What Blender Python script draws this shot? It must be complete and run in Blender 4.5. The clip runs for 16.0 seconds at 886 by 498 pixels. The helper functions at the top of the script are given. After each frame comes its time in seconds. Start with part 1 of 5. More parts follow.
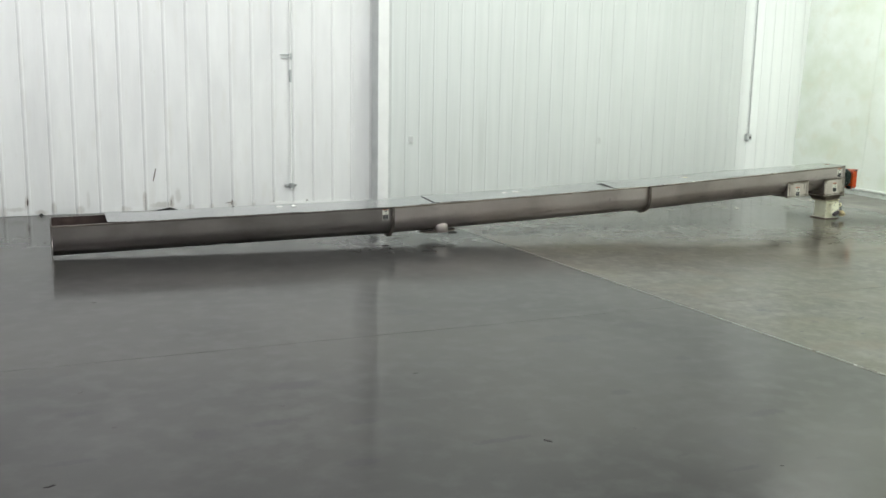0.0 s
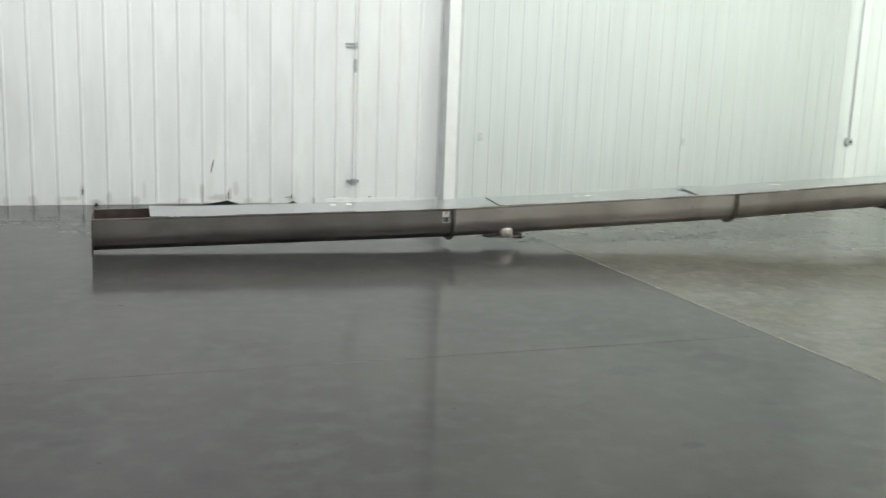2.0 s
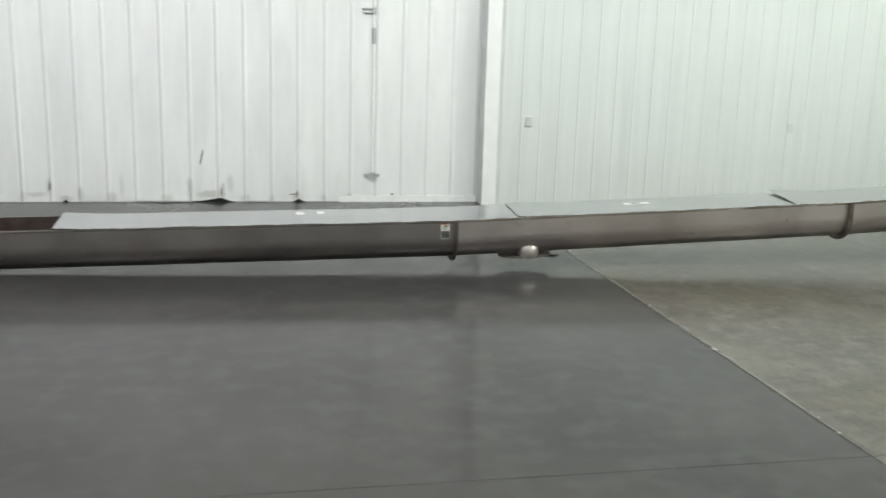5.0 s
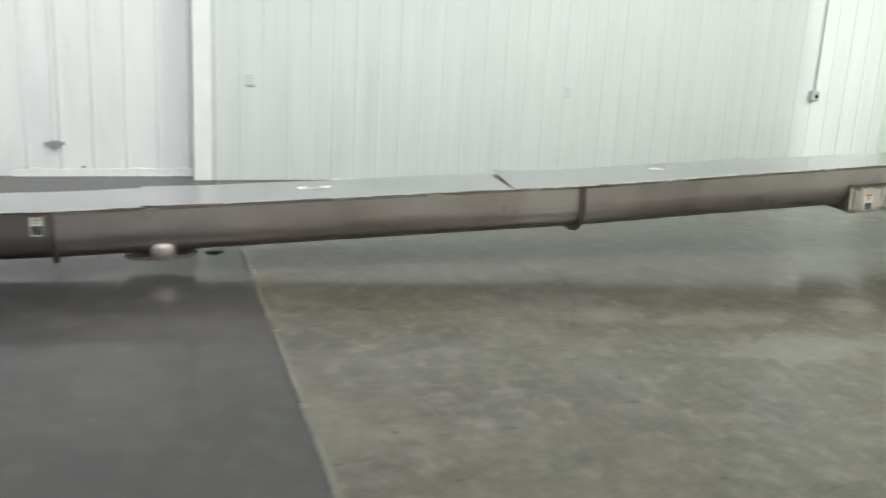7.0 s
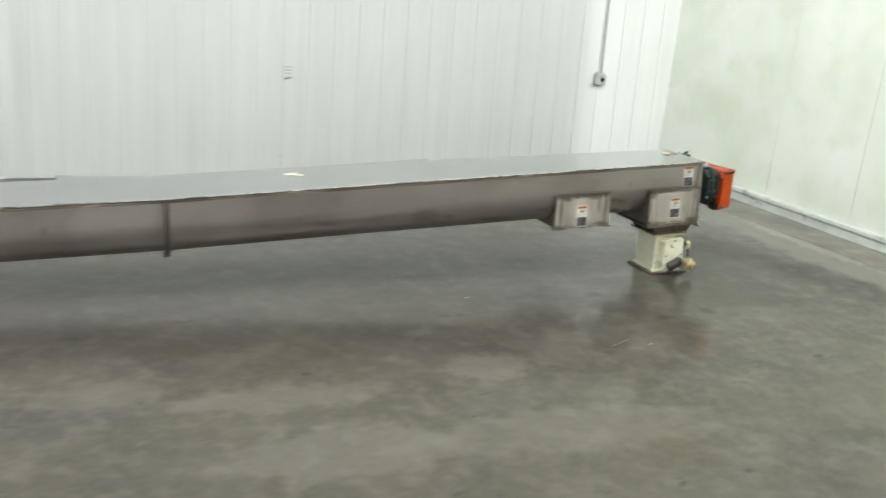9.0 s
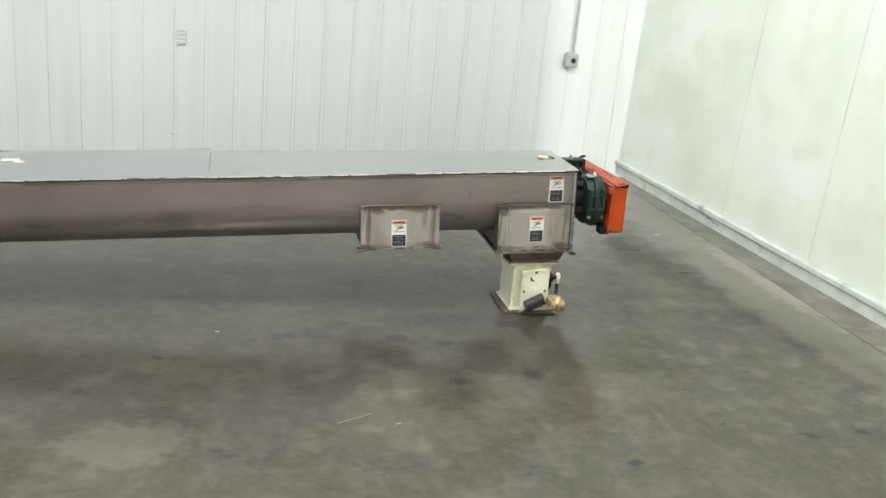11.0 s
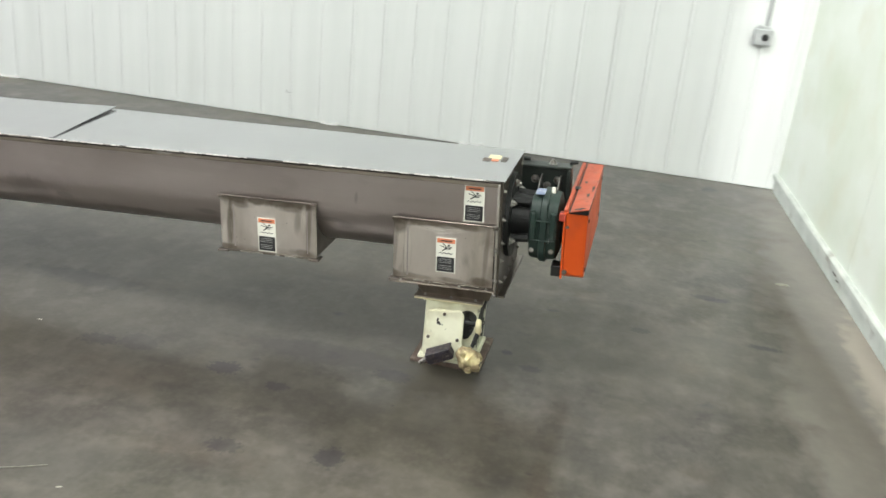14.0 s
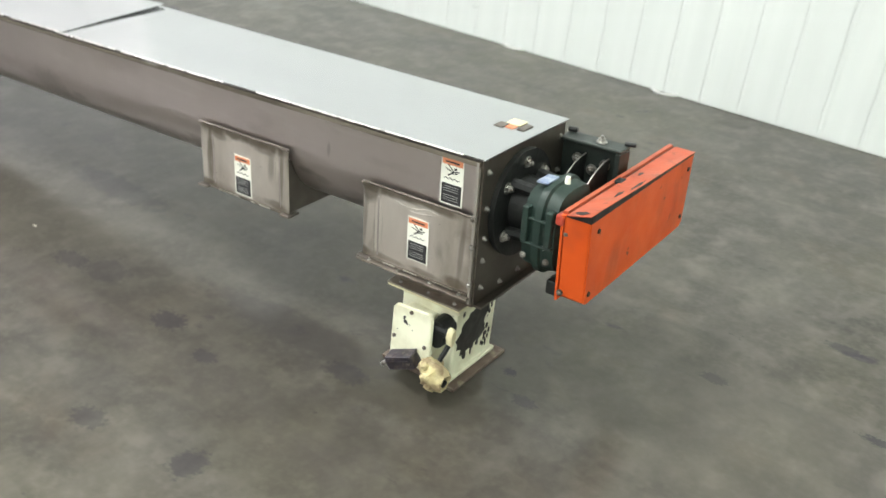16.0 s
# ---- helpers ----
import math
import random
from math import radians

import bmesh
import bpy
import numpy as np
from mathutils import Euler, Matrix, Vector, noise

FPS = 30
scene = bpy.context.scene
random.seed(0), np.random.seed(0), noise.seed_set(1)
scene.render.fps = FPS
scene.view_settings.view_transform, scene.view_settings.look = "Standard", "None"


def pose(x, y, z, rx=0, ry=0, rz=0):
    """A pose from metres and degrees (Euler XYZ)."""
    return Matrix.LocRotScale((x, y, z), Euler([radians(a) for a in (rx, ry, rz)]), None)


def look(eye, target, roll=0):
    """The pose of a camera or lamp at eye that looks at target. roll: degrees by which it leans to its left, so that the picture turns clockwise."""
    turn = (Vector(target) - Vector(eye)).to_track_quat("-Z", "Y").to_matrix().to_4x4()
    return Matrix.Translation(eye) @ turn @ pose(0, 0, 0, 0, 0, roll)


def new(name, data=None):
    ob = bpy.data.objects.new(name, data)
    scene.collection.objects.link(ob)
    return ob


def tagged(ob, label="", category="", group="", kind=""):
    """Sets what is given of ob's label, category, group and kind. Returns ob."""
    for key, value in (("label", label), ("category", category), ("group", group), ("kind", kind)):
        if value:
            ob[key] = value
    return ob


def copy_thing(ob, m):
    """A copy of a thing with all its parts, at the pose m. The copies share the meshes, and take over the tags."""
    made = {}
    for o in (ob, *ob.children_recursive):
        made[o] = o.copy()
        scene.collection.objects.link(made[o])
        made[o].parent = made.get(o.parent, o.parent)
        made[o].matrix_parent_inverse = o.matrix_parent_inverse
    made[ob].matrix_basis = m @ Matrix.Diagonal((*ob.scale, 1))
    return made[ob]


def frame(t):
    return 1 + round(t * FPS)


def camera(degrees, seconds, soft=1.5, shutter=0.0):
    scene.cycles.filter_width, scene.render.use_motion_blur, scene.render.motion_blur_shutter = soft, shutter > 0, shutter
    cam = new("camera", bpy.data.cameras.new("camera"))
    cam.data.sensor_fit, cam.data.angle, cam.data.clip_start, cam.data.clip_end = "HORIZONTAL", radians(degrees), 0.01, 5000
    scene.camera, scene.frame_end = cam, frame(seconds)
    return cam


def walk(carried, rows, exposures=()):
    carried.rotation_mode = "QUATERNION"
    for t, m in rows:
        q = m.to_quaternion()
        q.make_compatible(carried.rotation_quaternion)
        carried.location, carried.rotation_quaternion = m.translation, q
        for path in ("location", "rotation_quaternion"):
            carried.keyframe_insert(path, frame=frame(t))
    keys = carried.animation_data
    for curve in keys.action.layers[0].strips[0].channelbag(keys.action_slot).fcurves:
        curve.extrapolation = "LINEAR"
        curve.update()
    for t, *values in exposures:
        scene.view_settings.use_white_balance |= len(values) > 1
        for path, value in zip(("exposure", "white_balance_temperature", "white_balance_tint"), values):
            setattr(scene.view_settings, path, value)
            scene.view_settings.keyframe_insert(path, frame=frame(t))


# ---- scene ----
cam = camera(51.0, 16.0, soft=1.5, shutter=0.7)
PATH = [
    (0, (-9.668, -8.946, 1.608), (-8.867, -7.146, 1.265), 1.0),
    (0.5, (-9.612, -8.88, 1.595), (-8.831, -7.073, 1.239), 1.1),
    (1, (-9.514, -8.757, 1.599), (-8.765, -6.94, 1.23), 1.5),
    (1.5, (-9.398, -8.587, 1.602), (-8.682, -6.755, 1.24), 2.0),
    (2, (-9.242, -8.359, 1.607), (-8.601, -6.499, 1.246), 2.1),
    (2.5, (-9.052, -8.124, 1.607), (-8.506, -6.234, 1.244), 2.3),
    (3, (-8.839, -7.831, 1.604), (-8.448, -5.902, 1.251), 2.0),
    (3.2, (-8.756, -7.737, 1.601), (-8.373, -5.806, 1.251), 1.9),
    (5.3, (-7.428, -6.387, 1.592), (-7.039, -4.473, 1.165), 1.6),
    (5.5, (-7.251, -6.276, 1.582), (-6.806, -4.374, 1.152), 1.7),
    (6, (-6.797, -5.967, 1.573), (-6.253, -4.098, 1.113), 2.6),
    (6.5, (-6.305, -5.673, 1.572), (-5.736, -3.817, 1.091), 3.5),
    (7, (-5.749, -5.405, 1.564), (-5.15, -3.562, 1.067), 3.1),
    (7.5, (-5.189, -5.152, 1.545), (-4.574, -3.318, 1.038), 3.1),
    (8, (-4.598, -4.923, 1.552), (-3.943, -3.109, 1.024), 3.3),
    (8.5, (-4.019, -4.715, 1.563), (-3.313, -2.923, 1.025), 3.9),
    (9, (-3.443, -4.523, 1.555), (-2.718, -2.737, 1.023), 4.1),
    (9.5, (-2.883, -4.315, 1.534), (-2.19, -2.514, 1.007), 4.2),
    (10, (-2.368, -4.156, 1.545), (-1.722, -2.341, 1.007), 4.3),
    (12.3, (-0.545, -3.454, 1.541), (-0.469, -1.572, 0.868), 5.1),
    (12.5, (-0.403, -3.399, 1.536), (-0.381, -1.517, 0.86), 4.6),
    (13, (-0.098, -3.222, 1.536), (-0.171, -1.347, 0.846), 4.5),
    (13.5, (0.169, -3.016, 1.54), (-0.025, -1.154, 0.837), 5.2),
    (14, (0.403, -2.788, 1.544), (0.028, -0.964, 0.815), 5.4),
    (14.5, (0.61, -2.538, 1.537), (0.079, -0.765, 0.78), 5.5),
    (15, (0.786, -2.273, 1.544), (0.117, -0.571, 0.735), 6.2),
    (15.5, (0.915, -2.019, 1.53), (0.1, -0.409, 0.668), 6.5),
    (16, (1.012, -1.747, 1.538), (0.075, -0.262, 0.58), 6.7),
]
walk(cam, [(t, look(e, g, r)) for t, e, g, r in PATH],
     exposures=((0, -0.18, 6500, 9), (3, -0.13, 6500, 7.5), (7, -0.02, 6500, 11), (10, 0.03, 6550, 13.5), (12.5, 0.16, 6550, 14.5), (13.5, 0.2, 6550, 14.5),
                (14.5, 0.30, 6550, 14), (15.5, 0.45, 6500, 13), (16, 0.59, 6500, 12.5)))

# ---- world and lamps ----
world = bpy.data.worlds.new("world")
scene.world = world
world.use_nodes = True
world.node_tree.nodes["Background"].inputs[0].default_value = (0.9, 1.0, 0.95, 1)
world.node_tree.nodes["Background"].inputs[1].default_value = 0.02


def ceiling_lamp(x, y, z, watts, colour, size=0.45):
    data = bpy.data.lights.new("ceiling_lamp", "POINT")
    data.shadow_soft_size, data.energy, data.color = size, watts, colour
    ob = new("ceiling_lamp", data)
    ob.location = (x, y, z)
    return ob


COOL, GREEN, VIOLET = (0.96, 1.0, 0.96), (0.965, 1.0, 0.945), (0.985, 0.965, 1.0)
for x, y, w, c in ((-9.2, -0.9, 200, VIOLET), (-5.4, -0.9, 190, COOL), (-1.2, -1.1, 290, GREEN),
                   (-9.0, -7.0, 212, VIOLET), (-4.5, -7.0, 220, COOL), (0.3, -6.0, 280, GREEN),
                   (3.0, -3.5, 900, GREEN)):
    ceiling_lamp(x, y, 4.3, w, c, 0.8 if x > 2 else 0.45)

# ---- materials ----
def mat(name, c1, c2, rough=(0.4, 0.6), metal=0.0, scale=6.0, stretch=(1, 1, 1), bump=0.1, fine=80.0,
        stain=None, stain_scale=2.0, stain_cut=(0.55, 0.75), stain_stretch=(1, 1, 1), spec=0.5, contrast=(0.3, 0.7), second=None,
        second_scale=18.0, second_cut=(0.6, 0.72), layers=(), edge_dirt=None, patches=(), marks=(), finest=4000.0, hazy=0.0):
    m = bpy.data.materials.new(name)
    m.use_nodes = True
    n, l = m.node_tree.nodes, m.node_tree.links
    b = n["Principled BSDF"]
    b.inputs["Metallic"].default_value = metal
    b.inputs["Specular IOR Level"].default_value = spec
    place = n.new("ShaderNodeNewGeometry").outputs["Position"]

    def noise_at(sc, st, detail=5.0, offset=0.0):
        mp = n.new("ShaderNodeMapping")
        mp.inputs["Scale"].default_value = st
        mp.inputs["Location"].default_value = (offset, offset * 0.7, offset * 1.3)
        l.new(place, mp.inputs["Vector"])
        t = n.new("ShaderNodeTexNoise")
        t.inputs["Scale"].default_value, t.inputs["Detail"].default_value = sc, max(0.0, min(detail, math.log2(finest / sc)))
        l.new(mp.outputs[0], t.inputs["Vector"])
        return t.outputs[0]

    def ramp(value, a, c, lo, hi):
        r = n.new("ShaderNodeValToRGB")
        r.color_ramp.elements[0].position, r.color_ramp.elements[1].position = lo, hi
        r.color_ramp.elements[0].color, r.color_ramp.elements[1].color = (*a, 1), (*c, 1)
        l.new(value, r.inputs[0])
        return r.outputs[0]

    def over(base, colour, mask):
        mx = n.new("ShaderNodeMix")
        mx.data_type = "RGBA"
        l.new(mask, mx.inputs[0])
        l.new(base, mx.inputs[6])
        mx.inputs[7].default_value = (*colour, 1)
        return mx.outputs[2]

    grain = noise_at(scale, stretch, 6.0)
    col = ramp(grain, c1, c2, *contrast)
    if stain:
        col = over(col, stain, ramp(noise_at(stain_scale, stain_stretch, 7.0, 3.7), (0, 0, 0), (0.85, 0.85, 0.85), *stain_cut))
    if second:
        col = over(col, second, ramp(noise_at(second_scale, (1, 1, 1), 4.0, 8.1), (0, 0, 0), (0.8, 0.8, 0.8), *second_cut))
    for k, (colour, sc, cut, st, most) in enumerate(layers):
        col = over(col, colour, ramp(noise_at(sc, st, 6.0, 11.3 + 2.9 * k), (0, 0, 0), (most, most, most), *cut))
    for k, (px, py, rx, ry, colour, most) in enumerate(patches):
        # a patch with a ragged outline: spills and scuffs, also painted shade and reflections
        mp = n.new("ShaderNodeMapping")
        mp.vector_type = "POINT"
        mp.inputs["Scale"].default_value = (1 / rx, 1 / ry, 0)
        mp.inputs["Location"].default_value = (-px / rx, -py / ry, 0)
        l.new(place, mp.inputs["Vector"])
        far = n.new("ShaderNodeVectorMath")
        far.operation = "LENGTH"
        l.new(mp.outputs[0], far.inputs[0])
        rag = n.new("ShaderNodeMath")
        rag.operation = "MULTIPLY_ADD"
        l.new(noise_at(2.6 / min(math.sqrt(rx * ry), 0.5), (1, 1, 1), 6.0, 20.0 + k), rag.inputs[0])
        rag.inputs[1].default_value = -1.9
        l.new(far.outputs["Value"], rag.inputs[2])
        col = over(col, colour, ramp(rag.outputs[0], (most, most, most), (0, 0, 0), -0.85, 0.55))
    ragged = noise_at(22.0, (1, 1, 0.6), 5.0, 17.0) if marks else None
    for px, pz, rx, rz, colour, most in marks:
        # a smudge on an upright sheet
        mp = n.new("ShaderNodeMapping")
        mp.inputs["Scale"].default_value = (1 / rx, 0, 1 / rz)
        mp.inputs["Location"].default_value = (-px / rx, 0, -pz / rz)
        l.new(place, mp.inputs["Vector"])
        far = n.new("ShaderNodeVectorMath")
        far.operation = "LENGTH"
        l.new(mp.outputs[0], far.inputs[0])
        rag = n.new("ShaderNodeMath")
        rag.operation = "MULTIPLY_ADD"
        l.new(ragged, rag.inputs[0])
        rag.inputs[1].default_value = -1.3
        l.new(far.outputs["Value"], rag.inputs[2])
        col = over(col, colour, ramp(rag.outputs[0], (most, most, most), (0, 0, 0), 0.0, 0.65))
    if edge_dirt:
        dirt, lo, hi, most = edge_dirt
        sep = n.new("ShaderNodeSeparateXYZ")
        l.new(n.new("ShaderNodeTexCoord").outputs["Generated"], sep.inputs[0])
        sides = []
        for axis in (0, 2):
            c = n.new("ShaderNodeMath")
            c.operation = "SUBTRACT"
            l.new(sep.outputs[axis], c.inputs[0])
            c.inputs[1].default_value = 0.5
            q = n.new("ShaderNodeMath")
            q.operation = "ABSOLUTE"
            l.new(c.outputs[0], q.inputs[0])
            sides.append(q.outputs[0])
        big = n.new("ShaderNodeMath")
        big.operation = "MAXIMUM"
        l.new(sides[0], big.inputs[0])
        l.new(sides[1], big.inputs[1])
        sm = n.new("ShaderNodeMath")
        sm.operation = "MULTIPLY_ADD"
        l.new(noise_at(16.0, (1, 1, 1), 6.0, 31.0), sm.inputs[0])
        sm.inputs[1].default_value = 0.35
        l.new(big.outputs[0], sm.inputs[2])
        col = over(col, dirt, ramp(sm.outputs[0], (0, 0, 0), (most, most, most), lo, hi))
    l.new(col, b.inputs["Base Color"])
    mr = n.new("ShaderNodeMapRange")
    mr.inputs[1].default_value, mr.inputs[2].default_value = 0.3, 0.7
    mr.inputs[3].default_value, mr.inputs[4].default_value = rough
    l.new(noise_at(scale * 1.7, stretch, 4.0, 1.9), mr.inputs[0])
    l.new(mr.outputs[0], b.inputs["Roughness"])
    if hazy:
        # part of the sheen is dull, as on worn polish
        b2 = n.new("ShaderNodeBsdfPrincipled")
        b2.inputs["Specular IOR Level"].default_value = spec
        b2.inputs["Roughness"].default_value = 0.32
        l.new(col, b2.inputs["Base Color"])
        both = n.new("ShaderNodeMixShader")
        both.inputs[0].default_value = hazy
        l.new(b.outputs[0], both.inputs[1])
        l.new(b2.outputs[0], both.inputs[2])
        l.new(both.outputs[0], n["Material Output"].inputs["Surface"])
    if bump:
        bp = n.new("ShaderNodeBump")
        bp.inputs["Strength"].default_value, bp.inputs["Distance"].default_value = bump, 0.01
        l.new(noise_at(fine, stretch, 3.0, 5.3), bp.inputs["Height"])
        l.new(bp.outputs[0], b.inputs["Normal"])
    return m


GRIMY = (0.37, 0.345, 0.305)
# smudges at the wall foot: x, z, half width, half height, strength
FOOT_MARKS = ((-8.17, 0.085, 0.12, 0.035, 0.75), (-8.06, 0.12, 0.035, 0.07, 0.8), (-7.985, 0.19, 0.035, 0.09, 0.5), (-8.385, 0.13, 0.025, 0.12, 0.75), (-7.30, 0.055, 0.045, 0.045, 0.7),
              (-9.740, 0.16, 0.022, 0.075, 0.8), (-9.445, 0.085, 0.03, 0.07, 0.7), (-11.08, 0.18, 0.02, 0.09, 0.7), (-9.15, 0.05, 0.05, 0.05, 0.6), (-10.82, 0.075, 0.035, 0.06, 0.7),
              (-10.27, 0.06, 0.045, 0.06, 0.7), (-9.86, 0.08, 0.09, 0.025, 0.55), (-9.585, 0.03, 0.06, 0.035, 0.8), (-9.05, 0.16, 0.02, 0.10, 0.35), (-8.62, 0.04, 0.06, 0.04, 0.6),
              (-7.02, 0.035, 0.03, 0.04, 0.6), (-6.755, 0.05, 0.04, 0.04, 0.6), (-6.49, 0.035, 0.03, 0.035, 0.6), (-10.55, 0.05, 0.03, 0.05, 0.5), (-10.0, 0.045, 0.035, 0.06, 0.6),
              (-7.83, 0.035, 0.05, 0.04, 0.5), (-7.56, 0.03, 0.03, 0.04, 0.5))
PANEL = mat("white_panel_paint", (0.765, 0.775, 0.775), (0.835, 0.845, 0.84), (0.35, 0.5), scale=1.6, stretch=(3, 3, 0.5), bump=0.10, fine=7,
            stain=(0.67, 0.675, 0.68), stain_scale=1.1, stain_cut=(0.50, 0.85), stain_stretch=(2.2, 2.2, 0.6),
            layers=(((0.70, 0.695, 0.66), 3.0, (0.58, 0.80), (3, 3, 0.7), 0.5), ((0.60, 0.59, 0.55), 14.0, (0.68, 0.80), (1.5, 1.5, 0.5), 0.35)),
            marks=[(x, z, w, h, GRIMY, most * 0.62) for x, z, w, h, most in FOOT_MARKS])
DOORP = mat("grey_white_panel_paint", (0.622, 0.655, 0.642), (0.672, 0.703, 0.690), (0.35, 0.5), scale=2.0, stretch=(6, 6, 0.3), bump=0.05, fine=14,
            stain=(0.54, 0.57, 0.55), stain_scale=1.3, stain_cut=(0.6, 0.9), stain_stretch=(3.5, 3.5, 0.4))
WHITE = mat("white_trim_paint", (0.80, 0.81, 0.80), (0.86, 0.87, 0.86), (0.35, 0.5), scale=5, bump=0.05)
# the post's side face stands in shade; this grey paints the shade in
REVEAL = mat("shaded_reveal_grey", (0.51, 0.525, 0.52), (0.60, 0.615, 0.61), (0.5, 0.7), scale=5, bump=0.04)
SEAMD = mat("pale_seam_backing", (0.52, 0.54, 0.53), (0.62, 0.64, 0.63), (0.6, 0.8), scale=4)
VENTG = mat("grey_slat_paint", (0.45, 0.465, 0.46), (0.53, 0.545, 0.54), (0.5, 0.7), scale=9)
SEAMB = mat("grey_seam_backing", (0.56, 0.57, 0.57), (0.66, 0.67, 0.66), (0.6, 0.8), scale=4)
PARTI = mat("pale_green_white_panel", (0.735, 0.80, 0.715), (0.805, 0.865, 0.80), (0.3, 0.45), scale=1.6, bump=0.04, fine=20,
            stain=(0.58, 0.655, 0.50), stain_scale=1.5, stain_cut=(0.45, 0.75), second=(0.68, 0.70, 0.57), second_scale=5.0, second_cut=(0.54, 0.85))
RAILM = mat("grey_green_base_rail", (0.50, 0.55, 0.51), (0.66, 0.70, 0.66), (0.4, 0.6), scale=9, stain=(0.30, 0.30, 0.27), stain_scale=6, stain_cut=(0.62, 0.72))
CEIL = mat("white_ceiling", (0.74, 0.75, 0.74), (0.8, 0.81, 0.8), (0.6, 0.8), scale=2)
OUTER = mat("plain_white_wall", (0.70, 0.71, 0.70), (0.78, 0.79, 0.78), (0.5, 0.7), scale=1.5)
# the smear tone holds floor smears and the conveyor's shade, painted in
OLIVE, SMEAR_SHADE, GLEAM, SCUFFED = (0.042, 0.038, 0.022), (0.046, 0.042, 0.040), (0.20, 0.185, 0.16), (0.030, 0.028, 0.034)
SCUFFS = ((-9.51, -4.26, 0.070, 0.030, SCUFFED, 0.36), (-9.59, -4.88, 0.090, 0.020, SCUFFED, 0.36), (-8.43, -4.20, 0.120, 0.050, SCUFFED, 0.36), (-8.99, -4.76, 0.050, 0.050, SCUFFED, 0.36),
          (-8.25, -4.86, 0.060, 0.030, SCUFFED, 0.36), (-8.69, -4.72, 0.100, 0.030, SCUFFED, 0.36), (-7.24, -2.87, 0.100, 0.060, SCUFFED, 0.36), (-8.43, -5.33, 0.070, 0.030, SCUFFED, 0.36),
          (-6.54, -3.88, 0.130, 0.070, SCUFFED, 0.36), (-5.89, -3.75, 0.120, 0.060, SCUFFED, 0.36), (-6.31, -5.48, 0.100, 0.030, SCUFFED, 0.36), (-6.82, -4.94, 0.050, 0.030, SCUFFED, 0.36),
          (-7.74, -5.32, 0.120, 0.020, SCUFFED, 0.36), (-6.08, -4.53, 0.040, 0.040, SCUFFED, 0.36), (-6.90, -6.00, 0.070, 0.015, SCUFFED, 0.36))
FLOOR_A = mat("dark_polished_concrete", (0.032, 0.031, 0.031), (0.050, 0.0487, 0.048), (0.095, 0.13), finest=300.0, hazy=0.26, scale=0.8, bump=0,
              stain=(0.060, 0.057, 0.050), stain_scale=0.5, stain_cut=(0.4, 0.8), second=(0.068, 0.067, 0.065), second_scale=7.0, second_cut=(0.45, 0.95), spec=0.20,
              layers=(((0.040, 0.039, 0.040), 3.0, (0.60, 0.80), (1, 1, 1), 0.6), ((0.034, 0.033, 0.034), 11.0, (0.66, 0.78), (0.6, 1.4, 1), 0.4)),
              patches=SCUFFS)
PALE = (0.165, 0.152, 0.128)
# olive patches: stains by the valve plus its dark reflection, put into the colour
PATCHES = ((-1.80, -1.12, 0.16, 0.10, PALE, 0.5), (-2.60, -1.72, 0.32, 0.16, PALE, 0.38), (-2.75, -1.24, 0.36, 0.09, PALE, 0.34), (-1.75, -1.75, 0.5, 0.14, PALE, 0.26), (0.70, 0.38, 0.45, 0.26, PALE, 0.27), (-3.4, -1.08, 0.22, 0.10, PALE, 0.3), (-0.12, -0.07, 0.17, 0.11, OLIVE, 0.5), (0.02, -0.46, 0.36, 0.20, OLIVE, 0.25), (-0.68, -0.36, 0.42, 0.17, OLIVE, 0.15), (-2.2, 0.25, 2.6, 0.80, SMEAR_SHADE, 0.42),
           # the pale patch at y -0.80 is the chute's floor reflection, painted on
           (-1.9, -0.9, 0.9, 0.22, SMEAR_SHADE, 0.2), (-0.18, -0.80, 0.30, 0.14, GLEAM, 0.12), (-0.805, -0.29, 0.042, 0.034, SCUFFED, 0.6), (-0.31, -0.65, 0.034, 0.040, SCUFFED, 0.55),
           (-1.6, 0.15, 0.20, 0.05, SCUFFED, 0.35), (-1.15, -0.24, 0.06, 0.05, SCUFFED, 0.3), (-0.52, -0.07, 0.24, 0.06, SMEAR_SHADE, 0.6),
           (0.99, 0.62, 0.050, 0.014, SCUFFED, 0.70), (0.06, 0.19, 0.016, 0.013, SCUFFED, 0.80), (0.78, 1.03, 0.050, 0.020, SCUFFED, 0.55), (0.16, 0.10, 0.030, 0.018, SCUFFED, 0.50), (-0.27, -0.13, 0.050, 0.030, SCUFFED, 0.50),
           (0.52, 0.58, 0.030, 0.020, SCUFFED, 0.40), (-0.60, -0.34, 0.030, 0.020, SCUFFED, 0.50), (-0.61, -0.70, 0.040, 0.030, SCUFFED, 0.45), (-1.28, -0.27, 0.050, 0.030, SCUFFED, 0.45),
           (1.33, 0.3, 0.22, 2.6, (0.19, 0.172, 0.148), 0.55), (1.40, 0.55, 0.07, 0.5, (0.26, 0.225, 0.18), 0.5))
